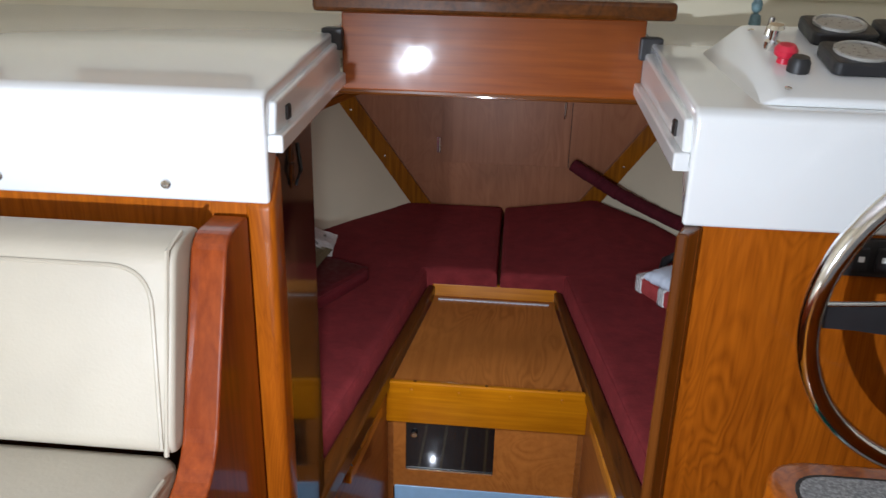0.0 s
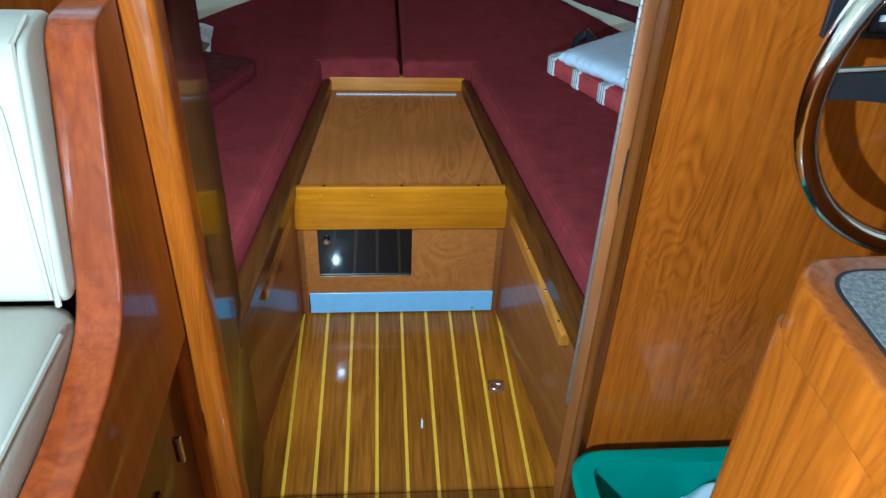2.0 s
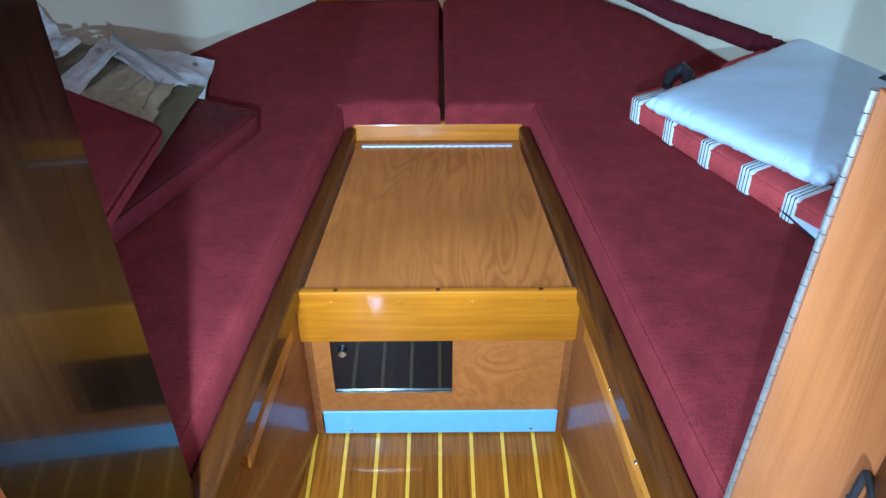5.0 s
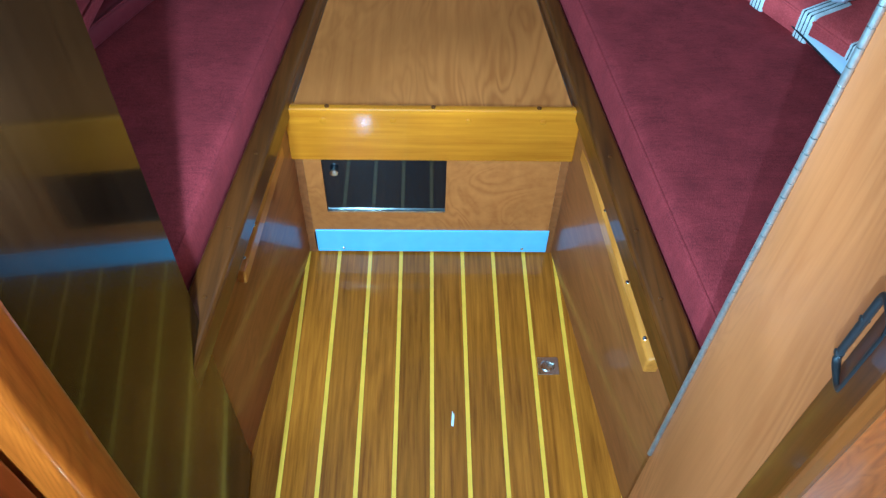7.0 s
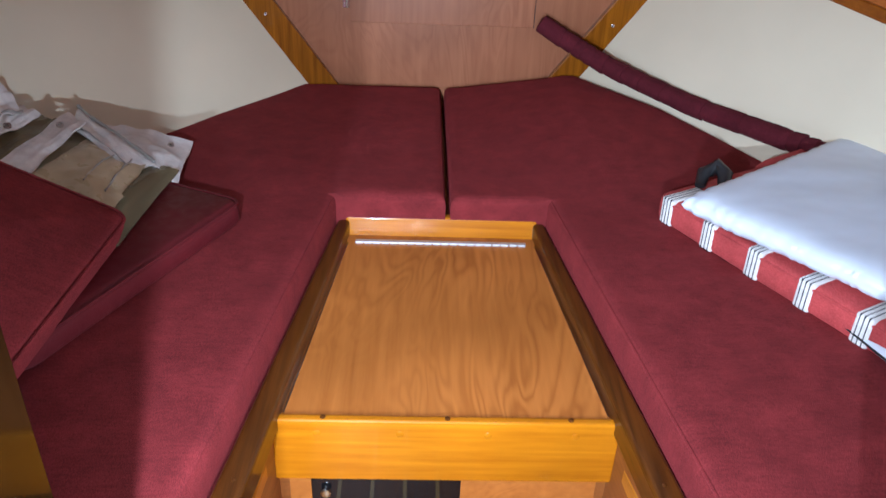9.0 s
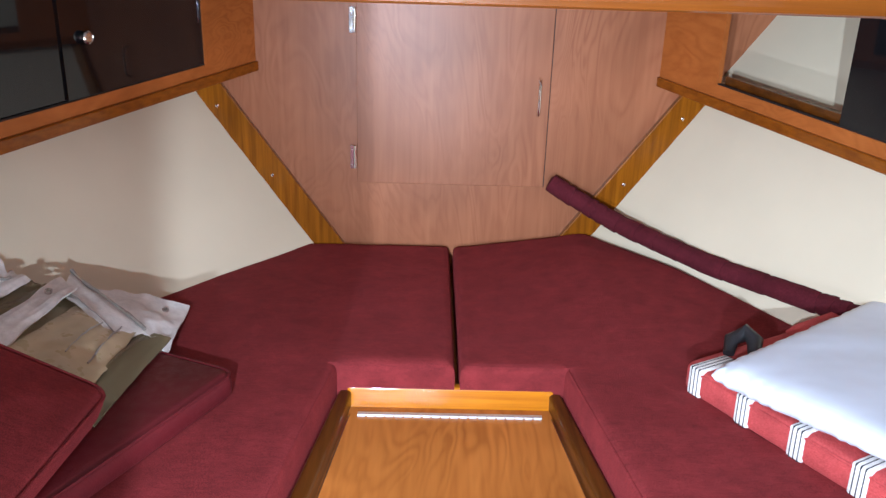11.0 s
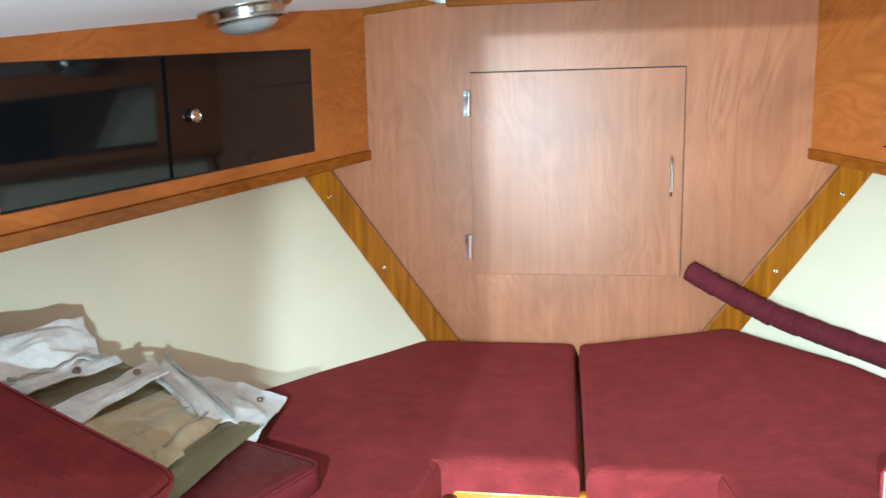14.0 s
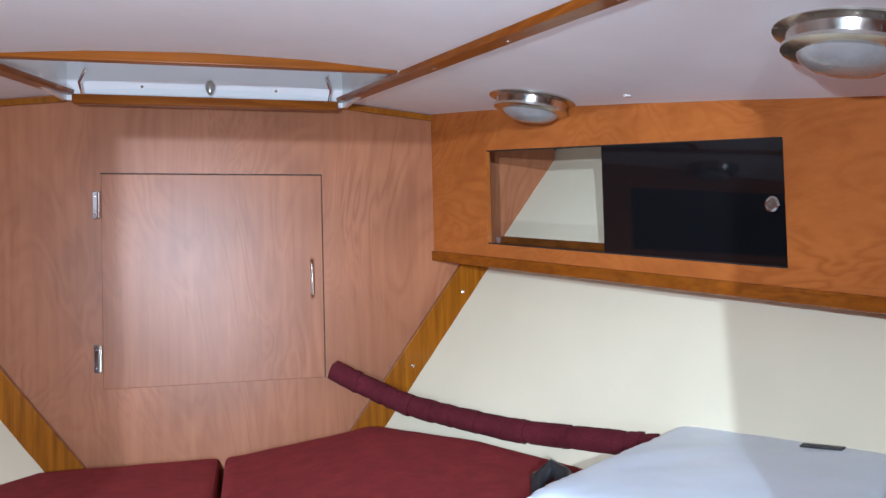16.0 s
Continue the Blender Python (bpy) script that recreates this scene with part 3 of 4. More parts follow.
for s, name, aft in ((-1, "v_berth", 1.92), (1, "v_berth", 1.92)):
    t = thing(name, "varnished wooden berth base beside the footwell", "berth", (s * 0.7, 3.0, 0.0), "berths")
    end = 2.20 if s < 0 else 2.13
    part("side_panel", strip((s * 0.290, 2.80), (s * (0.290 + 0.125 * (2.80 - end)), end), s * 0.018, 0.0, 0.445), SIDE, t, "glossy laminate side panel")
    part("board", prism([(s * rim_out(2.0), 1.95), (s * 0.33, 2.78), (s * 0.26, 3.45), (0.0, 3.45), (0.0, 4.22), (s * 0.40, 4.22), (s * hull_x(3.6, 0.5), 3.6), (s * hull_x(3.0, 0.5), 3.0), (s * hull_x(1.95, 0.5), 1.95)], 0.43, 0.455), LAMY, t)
    rim = part("rim", hexa([(s * rim_in(3.44), 3.44, 0.43), (s * rim_in(1.95), 1.95, 0.43), (s * rim_out(1.95), 1.95, 0.43), (s * rim_out(3.44), 3.44, 0.43), (s * rim_in(3.44), 3.44, RIMZ), (s * rim_in(1.95), 1.95, RIMZ), (s * rim_out(1.95), 1.95, RIMZ), (s * rim_out(3.44), 3.44, RIMZ)], 0.008, 3), RIM, t, "dark varnished fiddle rim")
    for y in (2.60, 2.42, 2.28):
        screw(t, (s * (rim_in(y) + 0.02), y, RIMZ), (0, 0, 1), 0.004, RIM)
    ce = 2.40 if s < 0 else 2.222
    xa, xb = 0.298, 0.298 + 0.0825 * (2.745 - ce)
    cleat = part("cleat", hexa([(s * xa, 2.745, 0.362), (s * xb, ce, 0.362), (s * (xb + 0.034), ce, 0.362), (s * (xa + 0.034), 2.745, 0.362), (s * xa, 2.745, 0.398), (s * xb, ce, 0.398), (s * (xb + 0.034), ce, 0.412), (s * (xa + 0.034), 2.745, 0.412)], 0.004, 2), CLEAT, t, "pale varnished teak cleat")
    for k in (0.08, 0.38, 0.7, 0.92):
        part("screw", lathe([(0.004, 0), (0.003, 0.001), (0, 0.0012)], 8, (s * (xa + (xb - xa) * k + 0.006), 2.745 + (ce - 2.745) * k, 0.401), facing((-s * 0.3, 0, 1))), BRUSHED, cleat, "", True)
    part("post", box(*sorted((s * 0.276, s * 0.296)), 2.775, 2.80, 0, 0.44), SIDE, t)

table = thing("berth_insert", "cherry laminate table insert between the berths", "table", (0, 3.0, 0.40))
part("top", prism([(-rim_in(2.78) - 0.002, 2.777), (rim_in(2.78) + 0.002, 2.777), (rim_in(3.40), 3.40), (-rim_in(3.40), 3.40)], 0.435, 0.452), LAMY, table)
part("front_board", box(-0.297, 0.297, 2.758, 2.7755, 0.319, 0.458, 0.005, 3), TEAK_X, table, "bright yellow varnished front board")
part("back_fiddle", hexa([(-0.232, 3.400, 0.44), (0.232, 3.400, 0.44), (0.236, 3.437, 0.44), (-0.236, 3.437, 0.44), (-0.228, 3.412, 0.497), (0.228, 3.412, 0.497), (0.236, 3.437, 0.497), (-0.236, 3.437, 0.497)], 0.006, 3), TEAK_X, table, "yellow varnished rear fiddle")
for s in (-1, 1):
    part("edge_strip", strip((s * (rim_in(3.36) - 0.006), 3.36), (s * (rim_in(2.78) - 0.006), 2.78), s * 0.004, 0.451, 0.456), CHROME, table)
hinge = part("piano_hinge", box(-0.202, 0.200, 3.366, 3.378, 0.4525, 0.4545), ALU, table, "aluminium piano hinge")
for i in range(20):
    x = -0.202 + 0.402 * i / 20
    part("knuckle", tube([(x + 0.001, 3.363, 0.4545), (x + 0.0175, 3.363, 0.4545)], 0.0036, 8), ALU, hinge, "", True)
for x in (-0.21, 0.0, 0.21):
    screw(table, (x, 2.767, 0.4582), (0, 0, 1), 0.005, RIM)
for x in (-0.22, -0.08, 0.07, 0.22):
    part("plug", lathe([(0.007, 0), (0.006, 0.0008), (0, 0.001)], 14, (x, 2.7578, 0.43), facing((0, -1, 0))), TEAK_X, table, "", True)

front = thing("footwell_front", "laminate footwell front with dark glass locker window", "panel", (0, 2.78, 0))
bm = bmesh.new()
ox = [(-0.276, 0.07), (0.276, 0.07), (0.276, 0.44), (-0.276, 0.44)]
ix = [(-0.238, 0.140), (0.031, 0.140), (0.031, 0.315), (-0.238, 0.315)]
lay = []
for y in (2.776, 2.792):
    lay.append(([bm.verts.new((x, y, z)) for x, z in ox], [bm.verts.new((x, y, z)) for x, z in ix]))
    o, i = lay[-1]
    for k in range(4):
        bm.faces.new((o[k], o[(k + 1) % 4], i[(k + 1) % 4], i[k]))
for j in (0, 1):
    a, b = lay[0][j], lay[1][j]
    for k in range(4):
        bm.faces.new((a[k], a[(k + 1) % 4], b[(k + 1) % 4], b[k]))
part("panel", bm, LAMY, front)
win = part("glass_door", box(-0.239, 0.032, 2.781, 2.786, 0.138, 0.330), BLACKG, front, "black glass sliding door")
part("track", box(-0.237, 0.030, 2.7762, 2.781, 0.1405, 0.1445), BRUSHED, front)
part("knob", lathe([(0.006, 0), (0.006, 0.005), (0.0095, 0.007), (0.0095, 0.010), (0.006, 0.011), (0, 0.0105)], 18, (-0.213, 2.781, 0.270), facing((0, -1, 0))), BRUSHED, win, "round nickel knob", True)
kick = part("kick_strip", box(-0.272, 0.279, 2.771, 2.776, 0.006, 0.081, 0.001, 1), FILM, front, "pale blue kick strip")
for x in (-0.21, 0.22):
    part("screw", lathe([(0.004, 0), (0.003, 0.0012), (0, 0.0015)], 8, (x, 2.771, 0.018), facing((0, -1, 0))), BRUSHED, kick, "", True)


# ---- mattresses ----
def lift_bow(x, y):
    return 0.055 * max(0, min(1, (y - 3.36) / 0.55)) * max(0, min(1, (x - 0.05) / 0.35)) ** 1.2


def mattress(s, gap, lift):
    """A berth cushion: aft arm beside the table, bow part as far as the gap."""
    z0, z1, soft = 0.458, 0.553, 0.022
    inner = lambda y: rim_out(y) + 0.004
    outer = lambda y: min(hull_x(y, 0.54) - 0.006, 1.6)
    tight = [0, 0.002, 0.006, 0.012, 0.022]

    def spaced(a, b, n, ends=3):
        mid = steps(a + 0.03, b - 0.03, n)
        return ([a + t for t in tight] if ends & 1 else [a]) + mid + ([b - t for t in reversed(tight)] if ends & 2 else [b])
    step_y = 3.412
    ya, yb = spaced(1.95, step_y, 22, 1)[:-1] + [step_y], [step_y + t for t in tight[1:]] + steps(step_y + 0.04, 4.16, 14) + [4.175, 4.19, 4.20, 4.208, 4.212]
    top_x = lambda y: 0.44 + (outer(4.12) - 0.44) * (4.212 - y) / 0.092 if y > 4.12 else outer(y)
    ca = spaced(0, 1, 18)
    ca = [c if 0.03 < c < 0.97 else (c * 1.2 if c < 0.5 else 1 - (1 - c) * 1.2) for c in ca]
    g0 = gap * s
    bm = bmesh.new()

    def height(x, y):
        d = [y - 1.95, 4.214 - y, (top_x(y) - x) * 0.85]
        d.append(x - inner(y) if y <= step_y else x - g0)
        if y > step_y and x < inner(step_y):
            d.append(y - step_y)
        k = max(0.0, min(1.0, min(d) / soft))
        r = math.sqrt(max(0, 1 - (1 - k) ** 2))
        return z1 - soft * (1 - r) + 0.006 * noise.noise(Vector((x * 3.3, y * 3.3, s))) * k + 0.0025 * noise.noise(Vector((x * 11, y * 11, s + 4))) * k + lift(s * x, y)

    def vert(x, y):
        return bm.verts.new((s * x, y, height(x, y)))
    prev = None
    for y in ya:
        row = [vert(inner(y) + (outer(y) - inner(y)) * c, y) for c in ca]
        if prev:
            for k in range(len(row) - 1):
                bm.faces.new((prev[k], prev[k + 1], row[k + 1], row[k]))
        prev = row
    xs = [g0 + t for t in tight] + steps(g0 + 0.03, inner(step_y) - 0.02, 8)
    prev = [vert(x, step_y) for x in xs] + prev
    for y in yb:
        i3 = inner(step_y)
        row = [vert(x, y) for x in xs] + [vert(i3 + (top_x(y) - i3) * c, y) for c in ca]
        for k in range(len(row) - 1):
            bm.faces.new((prev[k], prev[k + 1], row[k + 1], row[k]))
        prev = row
    rim = [e for e in bm.edges if len(e.link_faces) == 1]
    ext = bmesh.ops.extrude_edge_only(bm, edges=rim)
    for v in ext["geom"]:
        if isinstance(v, bmesh.types.BMVert):
            v.co.z = z0
    t = thing("berth_mattress", "maroon woven berth mattress with piped edges", "mattress", (s * 0.6, 3.2, 0.457), "berth mattresses")
    part("pad", bm, MAROON, t, "", True)
    line = [(inner(y), y) for y in (1.96, 2.3, 2.6, 2.9, 3.2, 3.40)] + [(inner(step_y), step_y + 0.002), (g0 + 0.004, step_y + 0.002)] + [(g0 + 0.002, y) for y in (3.6, 3.8, 4.0, 4.2)]
    for d, z in ((0.006, z1 - 0.008), (0.0, z0 + 0.012)):
        part("piping", tube([(s * (x + d), y + (d if y > step_y else 0), z + lift(s * x, y)) for x, y in line], 0.003, 6), MAROON, t, "", True)


mattress(-1, 0.008, lambda x, y: 0.0)
mattress(1, 0.020, lift_bow)

# ---- cabin floor ----
floor = thing("floor", "varnished teak and holly strip floor", "floor", (0, 2.3, 0), kind="structure")
part("subfloor", box(-1.0, 1.0, 1.80, 2.80, -0.03, -0.004), RIM, floor)
PITCH = 0.0743
for i in range(-5, 6):
    xa = 0.002 + PITCH * i
    for ya, yb in ((1.86, 2.113), (2.115, 2.80)):
        part("plank", box(xa + 0.0045, xa + PITCH - 0.0045, ya, yb, -0.0045, 0.0, 0.0006, 1), PLANK, floor)
        part("holly", box(xa - 0.0043, xa + 0.0043, ya, yb, -0.0045, -0.0002), HOLLY, floor)
part("edge_plank", box(-0.95, -0.3745, 1.86, 2.80, -0.0045, -0.0004), PLANK, floor)
ring = thing("floor_ring", "square chrome floor hatch lift ring", "lift ring", (0.254, 2.452, 0))
part("plate", prism(rounded([(0.231, 2.431), (0.278, 2.431), (0.278, 2.475), (0.231, 2.475)], 0.004), 0.0, 0.003, "z", 0.001), CHROME, ring)
part("cup", lathe([(0.014, 0.003), (0.012, 0.0045), (0.009, 0.0038), (0, 0.0036)], 20, (0.252, 2.452, 0)), BRUSHED, ring, "", True)
part("pull", tube([(0.259, 2.444, 0.005), (0.267, 2.448, 0.005), (0.268, 2.456, 0.005), (0.259, 2.460, 0.005)], 0.002, 6), BRUSHED, ring, "", True)
chip = solid("floor_chip", prism([(0.041, 2.312), (0.046, 2.310), (0.048, 2.335), (0.044, 2.345)], 0.0, 0.001), GEL, "small pale chip on the varnished floor", "chip")

# ---- bulkhead, doors ----
for s, a, b in ((-1, -1.7, -0.318), (1, 0.304, 1.7)):
    name = "wall_aft_port" if s < 0 else "wall_aft_starboard"
    solid(name, box(a, b, 1.845, 1.880, 0.0, 1.36), VENEER, "varnished veneer bulkhead", "wall", "structure")
jl = thing("door_frame", "varnished wooden door jambs", "door frame", (-0.33, 1.85, 0), kind="structure")
part("jamb", hexa([(-0.352, 1.841, 0.02), (-0.308, 1.841, 0.02), (-0.308, 1.895, 0.02), (-0.352, 1.895, 0.02), (-0.352, 1.841, 1.284), (-0.308, 1.841, 1.284), (-0.308, 1.895, 1.352), (-0.352, 1.895, 1.352)], 0.009, 3), VENEER, jl, "", True)
jr = thing("door_frame", "varnished wooden door jambs", "door frame", (0.27, 1.85, 0), kind="structure")
part("jamb", prism([(0.262, 1.808), (0.276, 1.802), (0.305, 1.842), (0.305, 1.866), (0.288, 1.866)], 0.02, 1.286, "z", 0.004), JAMB, jr)
head_t = solid("trim", box(-0.62, 0.62, 2.505, 2.545, 1.336, 1.388, 0.006), BEAM, "varnished wooden beam under the headliner", "trim", "structure")

dl = thing("cabin_door", "dark high-gloss varnished door folded open inside the cabin, shade deepened in its colour", "door", (-0.33, 1.90, 0.03))
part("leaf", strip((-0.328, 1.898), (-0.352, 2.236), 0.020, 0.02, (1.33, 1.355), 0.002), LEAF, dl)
for k, z in enumerate((1.322, 1.276)):
    part("latch", box(-0.345, -0.335, 2.035, 2.055, z - 0.024, z + 0.020, 0.002), RIM, dl, "dull bronze latch")
part("latch_bar", tube([(-0.334, 2.05, 1.255), (-0.326, 2.06, 1.28), (-0.334, 2.07, 1.325)], 0.004, 8), BLACK, dl, "", True)

dr = thing("folding_door", "cherry laminate folding door, folded open, piano hinge", "door", (0.30, 1.9, 0.03))
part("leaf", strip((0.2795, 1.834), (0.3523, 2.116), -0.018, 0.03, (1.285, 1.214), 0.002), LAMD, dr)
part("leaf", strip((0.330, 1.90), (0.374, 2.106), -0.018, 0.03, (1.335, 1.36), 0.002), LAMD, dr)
hp = part("piano_hinge", tube([(0.349, 2.112, 0.296), (0.349, 2.112, 1.214)], 0.0035, 8), BRUSHED, dr, "steel piano hinge", True)
for i in range(46):
    z = 0.297 + 0.01995 * i
    part("knuckle", tube([(0.3475, 2.111, z + 0.0006), (0.3475, 2.111, z + 0.0192)], 0.0040, 10), STEEL, hp, "", True)
ring = rounded([(-0.026, 0.974), (0.004, 0.974), (0.004, 1.056), (-0.026, 1.056)], 0.009, 5)


def on_leaf(u, q, z):
    """A point on the aft leaf's face: u along it from the handle's middle, q proud of it."""
    return (0.2875 + 0.25 * u - 0.968 * q, 1.866 + 0.968 * u + 0.25 * q, z)


dh = part("handle", tube([on_leaf(u, 0.0025, z) for u, z in ring], 0.0032, 10, True), BLACK, dr, "black flush ring handle", True)
for z in (0.982, 1.024):
    part("staple", tube([on_leaf(0.004, -0.002, z), on_leaf(0.004, 0.006, z)], 0.0026, 8), BLACK, dh, "", True)


# ---- dash consoles ----
def console(s, a, b):
    t = thing("dash_console", "white gelcoat dash console with rounded edge", "dashboard", ((a + b) / 2, 2.1, 1.28), "dash consoles")
    part("body", prism(rounded([(1.836, 1.287), (1.848, 1.287), (1.90, 1.372), (2.46, 1.425), (2.46, 1.512), (1.852, 1.450), (1.836, 1.440)], [0, 0, 0, 0, 0, 0.03, 0.02], 6), a, b, "x", 0.012, 3), GEL, t, "", True)
    e = b if s < 0 else a
    lip = part("coaming", hexa([(e - 0.014 * s * -1, 1.845, 1.362), (e + 0.010 * -s, 1.845, 1.362), (e + 0.010 * -s, 2.285, 1.395), (e - 0.014 * s * -1, 2.285, 1.395), (e - 0.014 * s * -1, 1.862, 1.432), (e + 0.010 * -s, 1.862, 1.432), (e + 0.010 * -s, 2.285, 1.476), (e - 0.014 * s * -1, 2.285, 1.476)], 0.005), GEL, t, "white hatch coaming lip")
    part("ledge", hexa([(e, 1.845, 1.362), (e - s * 0.022, 1.845, 1.362), (e - s * 0.022, 2.28, 1.395), (e, 2.28, 1.395), (e, 1.845, 1.388), (e - s * 0.022, 1.845, 1.388), (e - s * 0.022, 2.28, 1.418), (e, 2.28, 1.418)], 0.003), GEL, lip)
    part("catch", box(*sorted((e - s * 0.004, e - s * 0.014)), 1.905, 1.925, 1.398, 1.420, 0.002), DARK, t)
    part("slider", box(*sorted((e - s * 0.02, e + s * 0.02)), 2.255, 2.295, 1.46, 1.50, 0.003), BLACK, t)
    return t


cl = console(-1, -1.7, -0.312)
cr = console(1, 0.275, 1.7)
for x in (-0.464, -0.722, -0.98):
    b = part("bolt", lathe([(0.0085, 0), (0.0085, 0.003), (0.006, 0.006), (0.003, 0.0065), (0.003, 0.004), (0, 0.004)], 18, (x, 1.8365, 1.312), facing((0, -1, 0))), CHROME, cl, "chrome domed bolt", True)

# sliding hatch board over the doorway
hb = thing("companion_hatch", "varnished mahogany hatch board with dark cap", "hatch", (0, 2.28, 1.385))
part("board", box(-0.296, 0.265, 2.270, 2.291, 1.386, 1.530, 0.003), BOARD, hb)
part("cap", box(-0.345, 0.312, 2.245, 2.315, 1.530, 1.562, 0.008, 3), RIM, hb, "dark varnished cap")
solid("deck_panel", box(-0.75, 0.75, 2.316, 2.52, 1.393, 1.42), CREAM, "cream deck underside behind the hatch board", "deck", "structure")

# windscreen base, saloon shell
for s in (-1, 1):
    a, b = (-1.7, -0.34) if s < 0 else (0.31, 1.7)
    t = thing("windscreen_base", "cream windscreen base with screws and curtains", "wall", ((a + b) / 2, 2.46, 1.5), kind="structure")
    part("panel", box(a, b, 2.46, 2.50, 1.42, 2.30), CREAM, t)
    part("ridge", tube([(a, 2.455, 1.575), (b, 2.455, 1.575)], 0.012, 8), CREAM, t, "", True)
    for i in range(4):
        x = a + (b - a) * (0.12 + 0.25 * i)
        screw(t, (x, 2.459, 1.605), (0, -1, 0), 0.007)
    for i in range(2):
        x = a + (b - a) * (0.12 + 0.45 * i)
        part("curtain", box(x, x + 0.42, 2.435, 2.455, 1.70, 2.15, 0.004), TAN, t, "tan curtain")
solid("saloon_front", box(-0.34, 0.31, 2.46, 2.50, 1.42, 2.30), CREAM, "cream saloon front wall", "wall", "structure")
solid("wall_saloon_port", box(-1.74, -1.70, -1.2, 2.5, 0.2, 2.30), CREAM, "cream saloon side wall", "wall", "structure")
solid("wall_saloon_starboard", box(1.70, 1.74, -1.2, 2.5, 0.2, 2.30), CREAM, "cream saloon side wall", "wall", "structure")
solid("wall_saloon_aft", box(-1.74, 1.74, -1.24, -1.20, 0.2, 2.30), CREAM, "cream saloon aft wall", "wall", "structure")
solid("ceiling_saloon", box(-1.74, 1.74, -1.24, 2.50, 2.30, 2.34), HEAD, "white saloon headliner", "ceiling", "structure")
solid("floor_saloon", box(-1.74, 1.74, -1.24, 1.85, 0.20, 0.25), PLANK, "varnished teak saloon floor", "floor", "structure")
solid("step_riser", box(-0.40, 0.40, 1.84, 1.86, -0.02, 0.25), RIM, "dark varnished step riser", "step", "structure")

# ---- instrument pod ----
pod = thing("instrument_pod", "white moulded helm instrument pod with black gauges", "instrument panel", (0.6, 2.0, 1.45))


def pod_at(x, y, up=0.0):
    return (x, y - 0.243 * up, 1.464 + 0.25 * (y - 1.872) + 0.970 * up)


part("shell", hexa([(0.345, 1.875, 1.445), (1.05, 1.875, 1.445), (1.05, 2.20, 1.48), (0.345, 2.20, 1.48), (0.392, 1.868, 1.463), (1.02, 1.868, 1.463), (1.02, 2.165, 1.537), (0.400, 2.165, 1.537)], 0.022, 4), GEL, pod, "", True)
TILT_POD = facing((0, -0.243, 0.970))
for x, y in ((0.535, 2.113), (0.530, 1.995), (0.645, 2.105), (0.648, 1.990), (0.77, 2.10)):
    c = pod_at(x, y)
    bm = prism(rounded([(-0.050, -0.046), (0.050, -0.046), (0.050, 0.046), (-0.050, 0.046)], 0.014), 0, 0.020, "z", 0.004)
    bmesh.ops.transform(bm, matrix=Matrix.Translation(c) @ TILT_POD, verts=bm.verts)
    g = part("gauge", bm, BLACK, pod, "black square gauge bezel")
    part("dial", lathe([(0.040, 0.020), (0.040, 0.024), (0.036, 0.025), (0.034, 0.0215), (0, 0.0215)], 28, c, TILT_POD), DIAL, g, "", True)
part("knob", lathe([(0.010, 0), (0.009, 0.008), (0.016, 0.012), (0.017, 0.020), (0.012, 0.027), (0, 0.029)], 20, pod_at(0.424, 1.998), TILT_POD), REDP, pod, "red push knob", True)
part("knob", lathe([(0.016, 0), (0.0155, 0.014), (0.012, 0.021), (0, 0.022)], 20, pod_at(0.436, 1.967), TILT_POD), BLACK, pod, "black push knob", True)
part("key_switch", lathe([(0.012, 0), (0.012, 0.012), (0.006, 0.014), (0.006, 0.030), (0.013, 0.032), (0.011, 0.038), (0, 0.04)], 16, pod_at(0.420, 2.052), TILT_POD), CHROME, pod, "chrome key switch", True)
part("toggle", lathe([(0.008, 0), (0.006, 0.01), (0.004, 0.028), (0, 0.03)], 12, pod_at(0.432, 2.115), TILT_POD), CHROME, pod, "", True)
for x, y in ((0.405, 1.90), (0.408, 2.13)):
    screw(pod, pod_at(x, y, 0.001), (0, -0.243, 0.97), 0.005)
doll = lathe([(0.014, 0), (0.014, 0.006), (0.012, 0.010), (0.006, 0.030), (0.011, 0.036), (0.009, 0.052), (0.004, 0.056), (0.009, 0.062), (0.010, 0.072), (0.006, 0.080), (0, 0.082)], 16, (0.46, 2.30, 1.49))
solid("dash_doll", doll, plain("painted_doll", (0.12, 0.20, 0.22), 0.5, 0, 0, 0.6, 60), "tiny painted doll on the dash", "doll", smooth=True)

